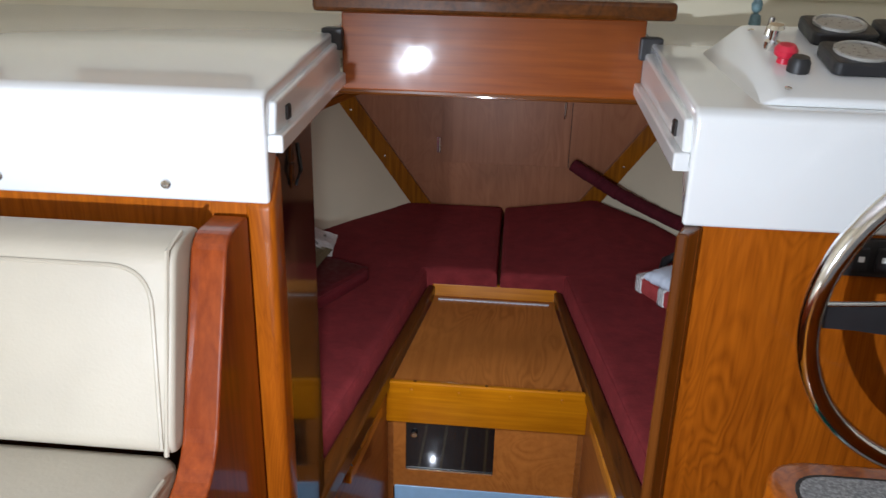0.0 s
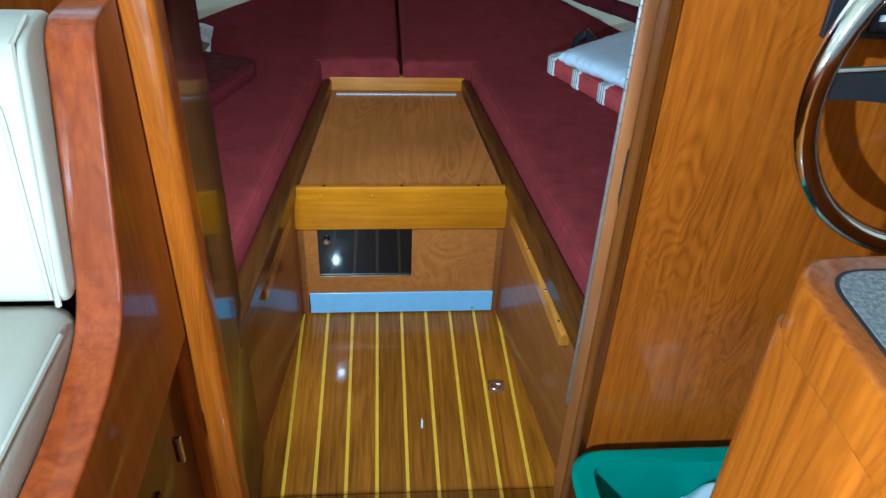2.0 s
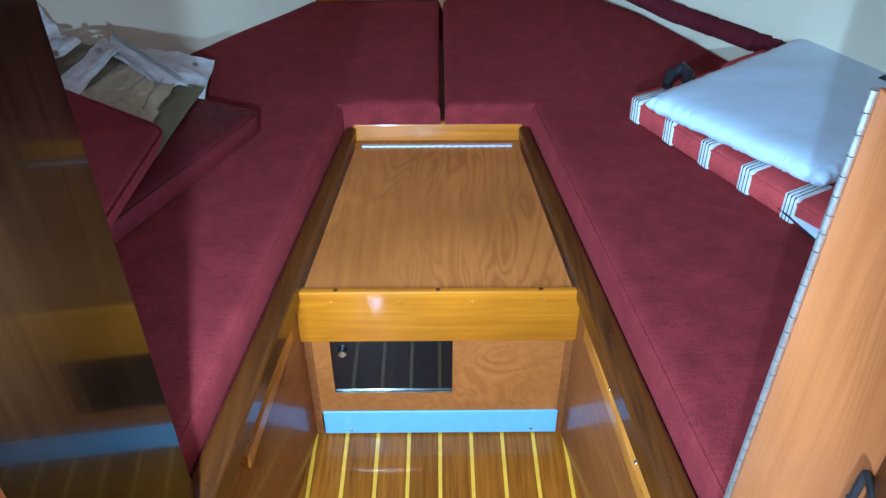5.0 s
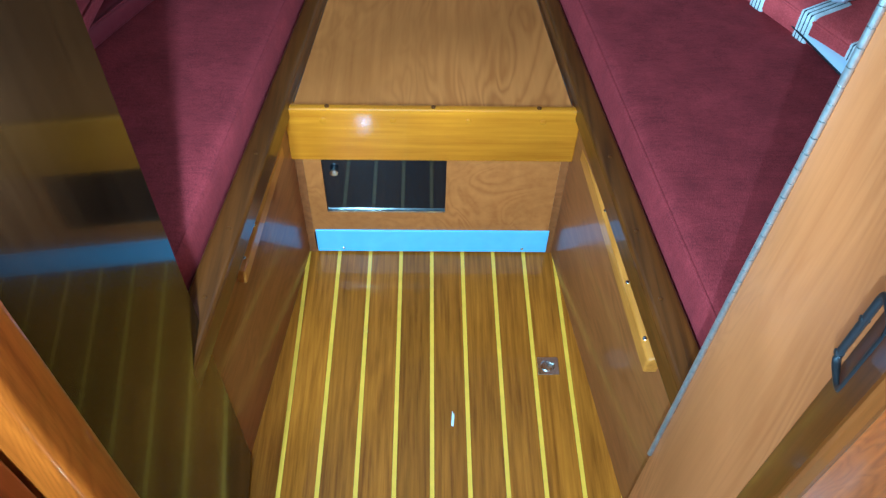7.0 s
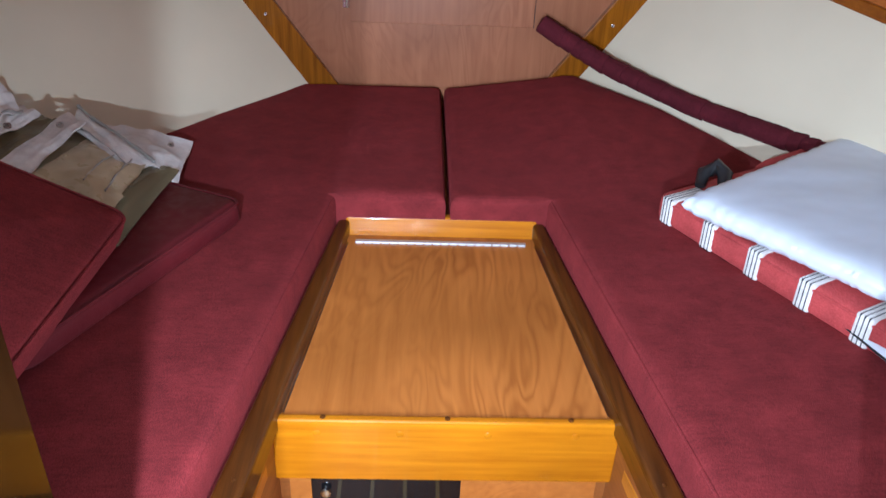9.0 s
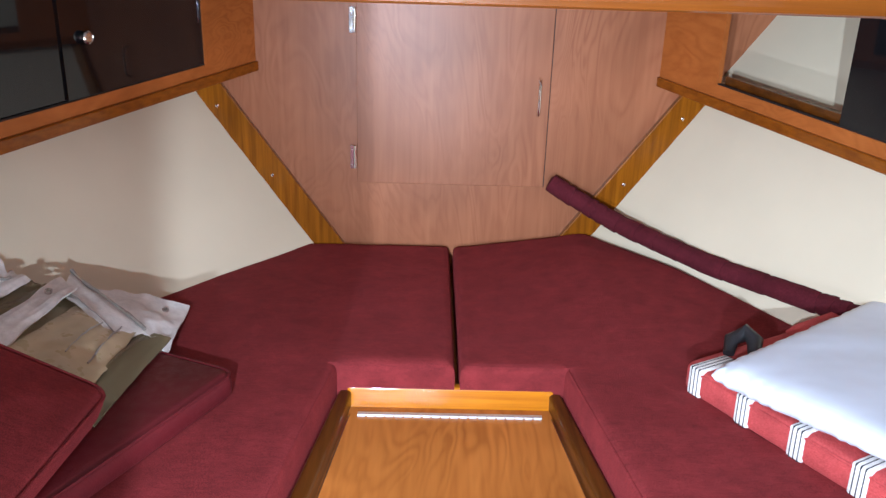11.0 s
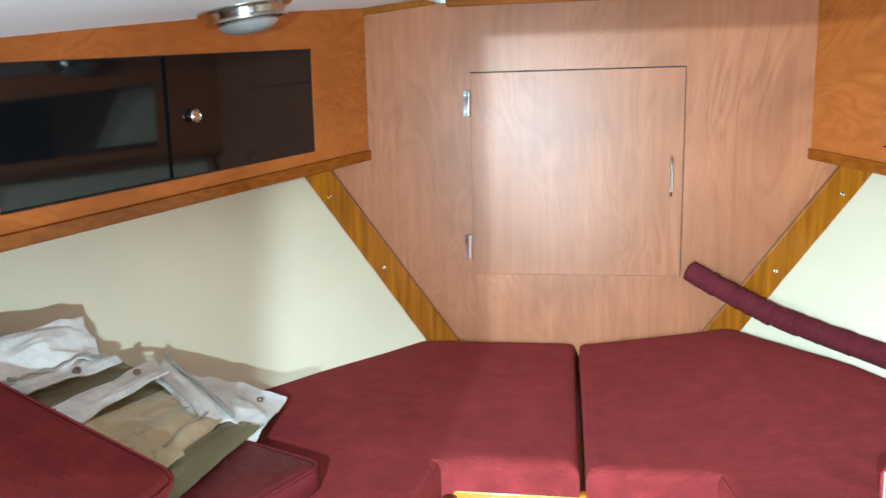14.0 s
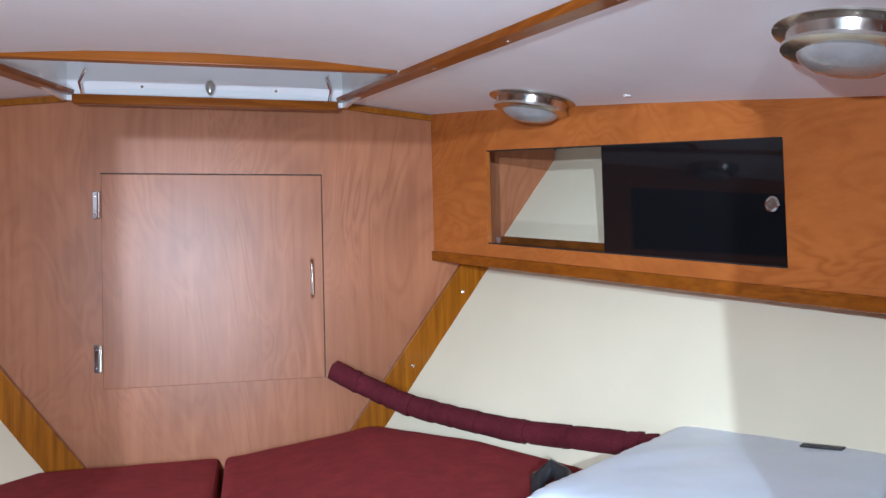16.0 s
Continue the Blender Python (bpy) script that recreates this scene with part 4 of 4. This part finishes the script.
# ---- wheel and switches ----
WC = Vector((0.642, 1.700, 1.226))
wheel = thing("steering_wheel", "chrome rimmed steering wheel with black spokes", "steering wheel", tuple(WC))
TW = pose(0, 0, 0, 4, 0, 0)
R = 0.228
part("rim", tube([TW @ Vector((R * math.cos(a), 0, R * math.sin(a))) for a in steps(0, 2 * math.pi, 64)[:-1]], 0.0145, 14, True), CHROME, wheel, "chrome rim", True, True)
for k in (180, 0, 270):
    a = radians(k)
    c, w = Vector((math.cos(a), 0, math.sin(a))), Vector((-math.sin(a), 0, math.cos(a)))
    wide = [(0.216, 0.017), (0.17, 0.020), (0.13, 0.025), (0.095, 0.034), (0.070, 0.047), (0.045, 0.062)]
    line = [(r, h) for r, h in wide] + [(r, -h if k != 180 else -h * 0.45 - 0.009) for r, h in reversed(wide)]
    bm = bmesh.new()
    faces = []
    for y in (-0.003, 0.006):
        faces.append([bm.verts.new(TW @ (c * r + w * h + Vector((0, y + 0.010 * (0.216 - r) / 0.17, 0)))) for r, h in line])
        bm.faces.new(faces[-1])
    for i in range(len(line)):
        j = (i + 1) % len(line)
        bm.faces.new((faces[0][i], faces[0][j], faces[1][j], faces[1][i]))
    bmesh.ops.recalc_face_normals(bm, faces=bm.faces)
    spoke = part("spoke", bevelled(bm, 0.0015, 2), BLACK, wheel, "black flared spoke", False, True)
    edge = [(r, -h if k != 180 else -h * 0.45 - 0.009) for r, h in wide[:-1]]
    part("spoke_edge", tube([TW @ (c * r + w * h + Vector((0, -0.004 + 0.010 * (0.216 - r) / 0.17, 0))) for r, h in edge], 0.0028, 8), BRUSHED, spoke, "pale metal edge", True, True)
part("hub", lathe([(0.050, -0.03), (0.050, 0.0), (0.044, 0.008), (0.030, 0.014), (0.028, 0.02), (0, 0.022)], 28, (0, 0, 0), TW @ facing((0, -1, 0))), CHROME, wheel, "chrome hub", True, True)
part("column", tube([(0, 0.02, 0), (0, 0.145, 0)], 0.026, 16), BLACK, wheel, "", True, True)

sp = thing("switch_panel", "black switch plate with pale symbols", "switch", (0.54, 1.845, 1.22))
part("plate", box(0.485, 0.600, 1.838, 1.846, 1.226, 1.282, 0.002), BLACK, sp)
for i, x in enumerate((0.520, 0.551, 0.582)):
    k = part("switch", box(x - 0.010, x + 0.010, 1.832, 1.838, 1.236, 1.270, 0.002), BLACK, sp)
    part("symbol", box(x - 0.004, x + 0.004, 1.8312, 1.832, 1.25, 1.258), GEL, k)
part("edge", box(0.598, 0.604, 1.836, 1.846, 1.224, 1.284, 0.001), CHROME, sp)

# ---- galley counter ----
ctr = thing("galley_counter", "galley counter with grey speckled top and wood edging", "counter", (0.8, 0.8, 0.25))
outer = rounded([(0.292, 0.10), (1.70, 0.10), (1.70, 1.470), (0.292, 1.470)], [0.02, 0.0, 0.0, 0.055], 8)
inner = rounded([(0.318, 0.13), (1.70, 0.13), (1.70, 1.443), (0.318, 1.443)], [0.02, 0.0, 0.0, 0.035], 8)
part("edging", prism(outer, 1.105, 1.170, "z", 0.006, 3), VENEER, ctr, "varnished wooden edging", True)
part("worktop", prism(inner, 1.165, 1.1712), SPECK, ctr, "grey speckled laminate")
part("gasket", prism(inset_line(inner, -0.004), 1.16, 1.1706), DARK, ctr)
body = rounded([(0.312, 0.12), (1.69, 0.12), (1.69, 1.455), (0.312, 1.455)], [0.02, 0.0, 0.0, 0.045], 8)
part("body", prism(body, 0.25, 1.105), VENEER, ctr, "varnished veneer front")
part("door", box(0.302, 0.3115, 0.95, 1.36, 0.36, 0.99, 0.004), VENEER, ctr)
part("corner_post", prism(rounded([(0.300, 1.30), (0.345, 1.30), (0.345, 1.468), (0.300, 1.468)], 0.02), 0.25, 1.105), VENEER, ctr, "", True)

# ---- bin ----
bin_ = thing("waste_bin", "teal plastic bin with white liner", "bin", (0.45, 1.66, 0.25))
bo = rounded([(0.270, 1.50), (0.760, 1.50), (0.760, 1.795), (0.270, 1.795)], 0.05, 6)
bi = inset_line(bo, 0.022)
bb = inset_line(bo, 0.04)
bm = bmesh.new()
rings = []
for line, z in ((bb, 0.251), (bo, 0.490), (inset_line(bo, -0.012), 0.492), (inset_line(bo, -0.014), 0.505), (inset_line(bo, -0.006), 0.512), (bi, 0.510), (inset_line(bi, 0.004), 0.495), (inset_line(bb, 0.006), 0.26)):
    rings.append([bm.verts.new((x, y, z)) for x, y in line])
for a, b in zip(rings, rings[1:]):
    for k in range(len(a)):
        bm.faces.new((a[k], a[(k + 1) % len(a)], b[(k + 1) % len(b)], b[k]))
bm.faces.new(rings[0])
bm.faces.new(rings[-1])
part("tub", bm, TEAL, bin_, "", True)
part("liner", grid(lambda x, y: (x, y, 0.45 + 0.14 * max(0, 1 - ((x - 0.60) / 0.15) ** 2) ** 0.7 * max(0, 1 - ((y - 1.635) / 0.13) ** 2) ** 0.7 + 0.035 * noise.noise(Vector((x * 14, y * 14, 2))) + 0.012 * noise.noise(Vector((x * 40, y * 40, 6)))), steps(0.46, 0.735, 30), steps(1.53, 1.765, 26), 0.002), WHITE, bin_, "crumpled white liner heaped over the rim", True)

# ---- saloon seat ----
st = thing("helm_companion_seat", "cream vinyl bench seat with varnished end panel", "seat", (-0.9, 1.5, 0.25))


def back_pad(x0, x1):
    line = rounded([(1.790, 1.268), (1.745, 1.276), (1.700, 1.262), (1.630, 0.985), (1.79, 0.985)], [0.02, 0.03, 0.03, 0.03, 0.01], 5)
    return prism(line, x0, x1, "x", 0.018, 3)


part("back_cushion", back_pad(-1.55, -0.398), SEAT, st, "cream vinyl back cushion", True)
part("seat_cushion", box(-1.55, -0.398, 0.85, 1.66, 0.885, 0.983, 0.028, 4), SEAT, st, "cream vinyl seat cushion", True)
for x in (-0.402,):
    part("piping", tube([(x, 1.735, 1.277), (x - 0.006, 1.700, 1.262), (x - 0.006, 1.632, 0.99)], 0.0035, 6), SEAT, st, "", True)
seam = rounded([(-1.5, 1.240), (-0.432, 1.240), (-0.414, 1.0)], [0, 0.055, 0], 8)
part("piping", tube([(x, 1.7005 - 0.2527 * (1.262 - z) - 0.001, z) for x, z in seam], 0.0032, 6), SEAT, st, "", True)
part("piping", tube([(-1.5, 0.856, 0.975), (-0.405, 0.856, 0.975), (-0.4, 1.6, 0.975)], 0.0035, 6), SEAT, st, "", True)
ep = rounded([(1.838, 1.262), (1.835, 1.268), (1.752, 1.268), (1.645, 0.960), (1.52, 0.926), (0.83, 0.926), (0.83, 0.76), (1.838, 0.76)], [0, 0.01, 0.03, 0.06, 0.08, 0.02, 0.01, 0], 6)
part("end_panel", prism(ep, -0.397, -0.346, "x", 0.012, 3), MAHOG, st, "red varnished end panel")
# seat base and locker door carry their shade in the colour
part("plinth", box(-1.55, -0.372, 0.88, 1.838, 0.25, 0.885), MAHOG_SHADE, st, "varnished seat base, shade put into its colour")
sd = part("side_door", box(-0.372, -0.356, 1.20, 1.70, 0.33, 0.74, 0.004), MAHOG_SHADE, st, "varnished locker door, shade put into its colour")
part("moulding", box(-0.356, -0.350, 1.27, 1.63, 0.40, 0.67, 0.002), RIM, sd)
part("catch", box(-0.357, -0.345, 1.715, 1.722, 0.62, 0.67, 0.001), BRUSHED, st)


# ---- things on the berths ----
def pose_of(a, b, c):
    """A frame from a corner and two more corners of a rectangle."""
    o, u, w = Vector(a), Vector(b) - Vector(a), Vector(c) - Vector(a)
    n = u.cross(w).normalized()
    return Matrix(((u.x, w.x, n.x, o.x), (u.y, w.y, n.y, o.y), (u.z, w.z, n.z, o.z), (0, 0, 0, 1)))


def slab(name, corner, along, across, thick, mat, label, category, r=0.04):
    """A loose cushion: a rounded slab hung from three of its upper corners."""
    u, w = Vector(along) - Vector(corner), Vector(across) - Vector(corner)
    L, W = u.length, w.length
    u = u.normalized()
    w = (w - u * w.dot(u)).normalized()
    n = u.cross(w)
    n = n if n.z > 0 else -n
    line = rounded([(0, 0), (L, 0), (L, W), (0, W)], r, 6)
    bm = pad(line, -thick, 0, 0.016, 0.012)
    m = Matrix.Identity(4)
    for i, v in enumerate((u, w, n)):
        for j in range(3):
            m[j][i] = v[j]
    m.translation = Vector(corner)
    bmesh.ops.transform(bm, matrix=m, verts=bm.verts)
    t = thing(name, label, category, corner)
    part("pad", bm, mat, t, "", True)
    for z in (-0.004, 0.008 - thick):
        part("piping", tube([m @ Vector((x, y, z)) for x, y in inset_line(line, 0.003)], 0.003, 6, True), mat, t, "", True)
    return t, m


slab("loose_cushion", (-0.43, 3.28, 0.603), (-0.67, 2.74, 0.603), (-0.89, 3.48, 0.603), 0.05, VINYL, "maroon vinyl cushion lying on the mattress", "cushion")
slab("loose_cushion", (-0.605, 3.11, 0.652), (-0.625, 2.55, 0.652), (-1.065, 3.16, 0.86), 0.07, MAROON, "maroon woven cushion leaning on folded canvas", "cushion")

# wrapped roll along the starboard hull
roll = thing("wrapped_roll", "long roll wrapped in maroon cloth, leaning on hull", "roll", (0.7, 4.0, 0.6))
rp = [Vector(p) for p in ((0.306, 4.195, 0.772), (0.408, 4.165, 0.716), (0.511, 4.111, 0.668), (0.704, 3.864, 0.636), (0.892, 3.600, 0.640), (0.975, 3.45, 0.648), (1.04, 3.33, 0.656))]
fine = []
for a, b in zip(rp, rp[1:]):
    fine += [a.lerp(b, i / 24) for i in range(24)]
fine.append(rp[-1])
for _ in range(20):
    fine = [fine[0]] + [(fine[i - 1] + fine[i] * 2 + fine[i + 1]) / 4 for i in range(1, len(fine) - 1)] + [fine[-1]]
part("core", tube(fine, [0.012] + [0.0262] * (len(fine) - 2) + [0.020], 16), WRAP, roll, "", True)
rng_roll = random.Random(5)
i = 0
while i < len(fine) - 3:
    k = min(rng_roll.choice((5, 6, 7, 9, 11)), len(fine) - 1 - i)
    top = 0.0292 + rng_roll.uniform(-0.0006, 0.0016)
    turn = fine[i:i + k + 1]
    radii = [0.0256 if i else 0.014] + [0.0270 + (top - 0.0270) * (j / k) ** 0.7 for j in range(1, k)] + [top - 0.0006, ]
    lean = [p + Vector((rng_roll.uniform(-1, 1), rng_roll.uniform(-1, 1), rng_roll.uniform(-1, 1))) * 0.0007 for p in turn]
    part("wrap_turn", tube(lean, radii, 16), WRAP, roll, "", True)
    i += k

# striped deck cushion with a white bag on it
ST_C = Vector((0.480, 3.345, 0.552))
ST_U = Vector((0.458, -0.889, 0.0)).normalized()
ST_W = Vector((0.889, 0.458, 0.03)).normalized()
stm = Matrix.Identity(4)
ST_N = ST_U.cross(ST_W).normalized()
if ST_N.z < 0:
    ST_N = -ST_N
for i, v in enumerate((ST_U, ST_W, ST_N)):
    for j in range(3):
        stm[j][i] = v[j]
stm.translation = ST_C


def in_stm(bm):
    bmesh.ops.transform(bm, matrix=stm, verts=bm.verts)
    return bm


sc = thing("striped_cushion", "red deck cushion with white and black stripes", "cushion", tuple(ST_C))
L, W, T = 0.90, 0.55, 0.060
part("pad", in_stm(pad(rounded([(0, 0), (L, 0), (L, W), (0, W)], 0.035, 6), 0, T, 0.012, 0.006)), RED, sc, "", True)
part("seam", in_stm(tube([(0.02, 0.001, T - 0.008), (L - 0.02, 0.001, T - 0.008)], 0.003, 6)), RED, sc, "", True)
for k in range(6):
    u = 0.022 + 0.1235 * k
    b = part("white_band", in_stm(box(u, u + 0.036, -0.0025, 0.10, -0.001, T + 0.0035, 0.006, 3)), CANVAS, sc, "white stripe band", True)
    for d in (0.009, 0.018, 0.027):
        part("black_stripe", in_stm(box(u + d - 0.0013, u + d + 0.0013, -0.0033, 0.10, -0.0015, T + 0.0042, 0.004, 2)), BLACK, b)
strap = part("strap", in_stm(tube([(0.03, 0.10, T + 0.008), (0.012, 0.125, T + 0.026), (0.022, 0.155, T + 0.040), (0.052, 0.150, T + 0.034), (0.075, 0.125, T + 0.018), (0.12, 0.125, T + 0.012), (0.17, 0.115, T + 0.010)], [0.012, 0.017, 0.018, 0.017, 0.014, 0.012, 0.010], 10, False, 0.35)), BLACK, sc, "black webbing strap", True)
slab_flap = part("flap", in_stm(hexa([(0.0, 0.30, T), (0.30, 0.30, T), (0.30, 0.55, T), (0.0, 0.55, T), (0.0, 0.34, T + 0.012), (0.30, 0.34, T + 0.012), (0.30, 0.55, T + 0.02), (0.0, 0.55, T + 0.02)], 0.006, 3)), RED, sc, "", True)


def pillow(L, W, T, seed, n=22, boxy=9.0):
    """A soft bag: two swollen sheets that meet along a seam, gathered along its edges."""
    def f(sign):
        def g(p, q):
            a, b = 0.5 - 0.5 * math.cos(math.pi * p), 0.5 - 0.5 * math.cos(math.pi * q)
            e = (max(0, 1 - abs(2 * a - 1) ** boxy) * max(0, 1 - abs(2 * b - 1) ** boxy)) ** 0.5
            w = 0.003 * noise.noise(Vector((a * 5, b * 5, seed))) * e + 0.0007 * noise.noise(Vector((a * 17, b * 17, seed + 2))) * e
            side = (1 - e) * e * 4
            dx = 0.0024 * side * math.sin(b * W * 190 + 7 * noise.noise(Vector((b * 9, seed, 1)))) * (1 if a > 0.5 else -1)
            dy = 0.0024 * side * math.sin(a * L * 190 + 7 * noise.noise(Vector((a * 9, seed, 4)))) * (1 if b > 0.5 else -1)
            return (L * a + dx, W * b + dy, T / 2 + sign * (T / 2) * e + w)
        return g
    bm = grid(f(1), steps(0, 1, n), steps(0, 1, n))
    b2 = grid(f(-1), steps(0, 1, n), steps(0, 1, n))
    me = bpy.data.meshes.new("scratch")
    b2.to_mesh(me)
    b2.free()
    bm.from_mesh(me)
    bpy.data.meshes.remove(me)
    bmesh.ops.remove_doubles(bm, verts=bm.verts, dist=0.0005)
    return bm


wb = thing("white_bag", "white satin storage bag lying on the striped cushion", "bag", tuple(ST_C))
bgm = pose_of((0.495, 3.225, 0.616), (1.100, 2.440, 0.622), (1.040, 3.585, 0.640))
for i, k in ((0, 1.0), (1, 1.0)):
    v = Vector((bgm[0][i], bgm[1][i], bgm[2][i])).normalized()
    bgm[0][i], bgm[1][i], bgm[2][i] = v


def in_bag(bm):
    bmesh.ops.transform(bm, matrix=bgm, verts=bm.verts)
    return bm


part("body", in_bag(pillow(0.46, 0.64, 0.058, 3.0, 90, 15.0)), WHITE, wb, "", True)
part("print_bar", in_bag(box(0.28, 0.35, 0.470, 0.482, 0.058, 0.0615)), BLACK, wb, "small black printed bar")
part("print_bar", in_bag(box(0.28, 0.35, 0.460, 0.464, 0.058, 0.0615)), BLACK, wb)

wp = thing("white_pillow", "white pillow with thin black piping under the striped cushion", "pillow", (0.75, 2.9, 0.55))
bm = pillow(0.50, 0.40, 0.034, 8.0, 24)
mm = Matrix.Translation((0.700, 2.945, 0.552)) @ pose(0, 0, 0, 0, 0, -74)
bmesh.ops.transform(bm, matrix=mm, verts=bm.verts)
part("body", bm, WHITE, wp, "", True)
part("piping", tube([mm @ Vector((x, -0.001, 0.018)) for x in steps(0, 0.5, 12)], 0.002, 6), BLACK, wp, "", True)

slab("folded_towel", (0.80, 2.80, 0.655), (0.87, 2.58, 0.655), (1.02, 2.88, 0.660), 0.04, BEIGE, "folded beige towel on the striped cushion", "towel", 0.02)

# folded canvas cover between the loose cushions
cv = thing("canvas_cover", "folded white canvas cover with zip and clear vinyl window", "cover", (-0.85, 3.4, 0.6))


def patch(a, b, c, d, seed, crumple=0.012, bulge=0.0, n=20, thick=0.004):
    """A sheet hung between four corners, with creases."""
    a, b, c, d = Vector(a), Vector(b), Vector(c), Vector(d)

    def f(p, q):
        v = (a * (1 - p) + b * p) * (1 - q) + (d * (1 - p) + c * p) * q
        edge = math.sin(math.pi * p) * math.sin(math.pi * q)
        v.z += bulge * edge + crumple * noise.noise(Vector((p * 2.6, q * 2.6, seed))) + crumple * 0.35 * noise.noise(Vector((p * 9, q * 9, seed)))
        v.y += crumple * 0.8 * noise.noise(Vector((p * 3, q * 3, seed + 7)))
        return v
    return f, grid(f, steps(0, 1, n), steps(0, 1, n), thick)


UNDER_SHEETS = (
    ("vinyl_window", OLIVE, "olive clear vinyl window", ((-0.600, 3.400, 0.612), (-0.622, 3.06, 0.612), (-0.72, 3.06, 0.622), (-0.68, 3.42, 0.622)), 0.006, 0.014),
    ("under_fold", BEIGE, "", ((-0.64, 3.60, 0.572), (-0.60, 3.33, 0.585), (-0.95, 3.10, 0.70), (-0.93, 3.44, 0.70)), 0.012, 0.0),
    ("canvas_corner", CANVAS, "white canvas corner with eyelet", ((-0.636, 3.640, 0.572), (-0.594, 3.350, 0.592), (-0.665, 3.405, 0.618), (-0.815, 3.555, 0.658)), 0.016, 0.010),
    ("beige_panel", BEIGE, "beige vinyl panel", ((-0.812, 3.15, 0.700), (-0.655, 3.15, 0.642), (-0.668, 3.395, 0.622), (-0.805, 3.46, 0.668)), 0.010, 0.012),
)
UPPER_SHEETS = (
    ("canvas_band", CANVAS, "white canvas band beside the zip", ((-0.868, 3.558, 0.690), (-0.652, 3.408, 0.622), (-0.690, 3.330, 0.640), (-0.850, 3.455, 0.692)), 0.008, 0.010),
    ("canvas_band", CANVAS, "white canvas band with snaps", ((-0.862, 3.16, 0.728), (-0.872, 3.510, 0.700), (-0.818, 3.470, 0.692), (-0.806, 3.16, 0.712)), 0.008, 0.006),
    ("dark_fold", OLIVE, "", ((-0.920, 3.15, 0.745), (-0.850, 3.15, 0.722), (-0.865, 3.480, 0.690), (-0.930, 3.470, 0.712)), 0.012, 0.0),
    ("canvas_strip", CANVAS, "white canvas strip", ((-0.945, 3.16, 0.770), (-0.898, 3.16, 0.750), (-0.900, 3.440, 0.722), (-0.950, 3.450, 0.735)), 0.010, 0.008),
    ("canvas_flap", CANVAS, "white canvas flap standing against the hull", ((-1.02, 3.16, 0.815), (-0.935, 3.16, 0.775), (-0.918, 3.400, 0.738), (-0.968, 3.430, 0.815)), 0.016, 0.010),
)
made = []
for i, (name, mat, label, corners, crumple, bulge) in enumerate(UNDER_SHEETS + UPPER_SHEETS):
    f, bm = patch(*corners, i * 3.7 + 1, crumple, bulge)
    part(name, bm, mat, cv, label, True)
    made.append(f)
for f, path, r in ((made[4], [(k / 50, 0.06) for k in range(51)], 0.0035), (made[8], [(1, k / 30) for k in range(31)], 0.003)):
    part("zip", tube([f(p, q) + Vector((0, 0, 0.006)) for p, q in path], r, 6, False, 0.6), ZIP, cv, "grey zip", True)
for f, path in ((made[3], [(0.55, 0.2 + 0.7 * k / 30) for k in range(31)]), (made[3], [(0.8, 0.2 + 0.7 * k / 30) for k in range(31)]), (made[4], [(0.05 + 0.9 * k / 30, 0.85) for k in range(31)])):
    part("stitching", tube([f(p, q) + Vector((0, 0, 0.0035)) for p, q in path], 0.0016, 5, False, 0.8), ZIP, cv, "", True)
for p in (made[2](0.18, 0.25), made[5](0.72, 0.45), made[7](0.9, 0.5)):
    part("eyelet", lathe([(0.008, 0.0), (0.008, 0.003), (0.004, 0.003), (0.004, 0.0)], 14, p + Vector((0, 0, 0.006)), facing((0.3, -0.5, 1))), BRUSHED, cv, "nickel eyelet", True)

for y, z in ((3.05, 0.90), (3.20, 0.86), (3.16, 0.875), (3.45, 0.84)):
    x = hull_x(y, z)
    solid("hull_fastener", lathe([(0.0035, 0), (0.003, 0.0015), (0, 0.002)], 8, (x - 0.0002, y, z), facing((-0.8, -0.45, 0.3))), DARK, "tiny dark fastener set in the cream hull", "fastener", group="hull fasteners", smooth=True)
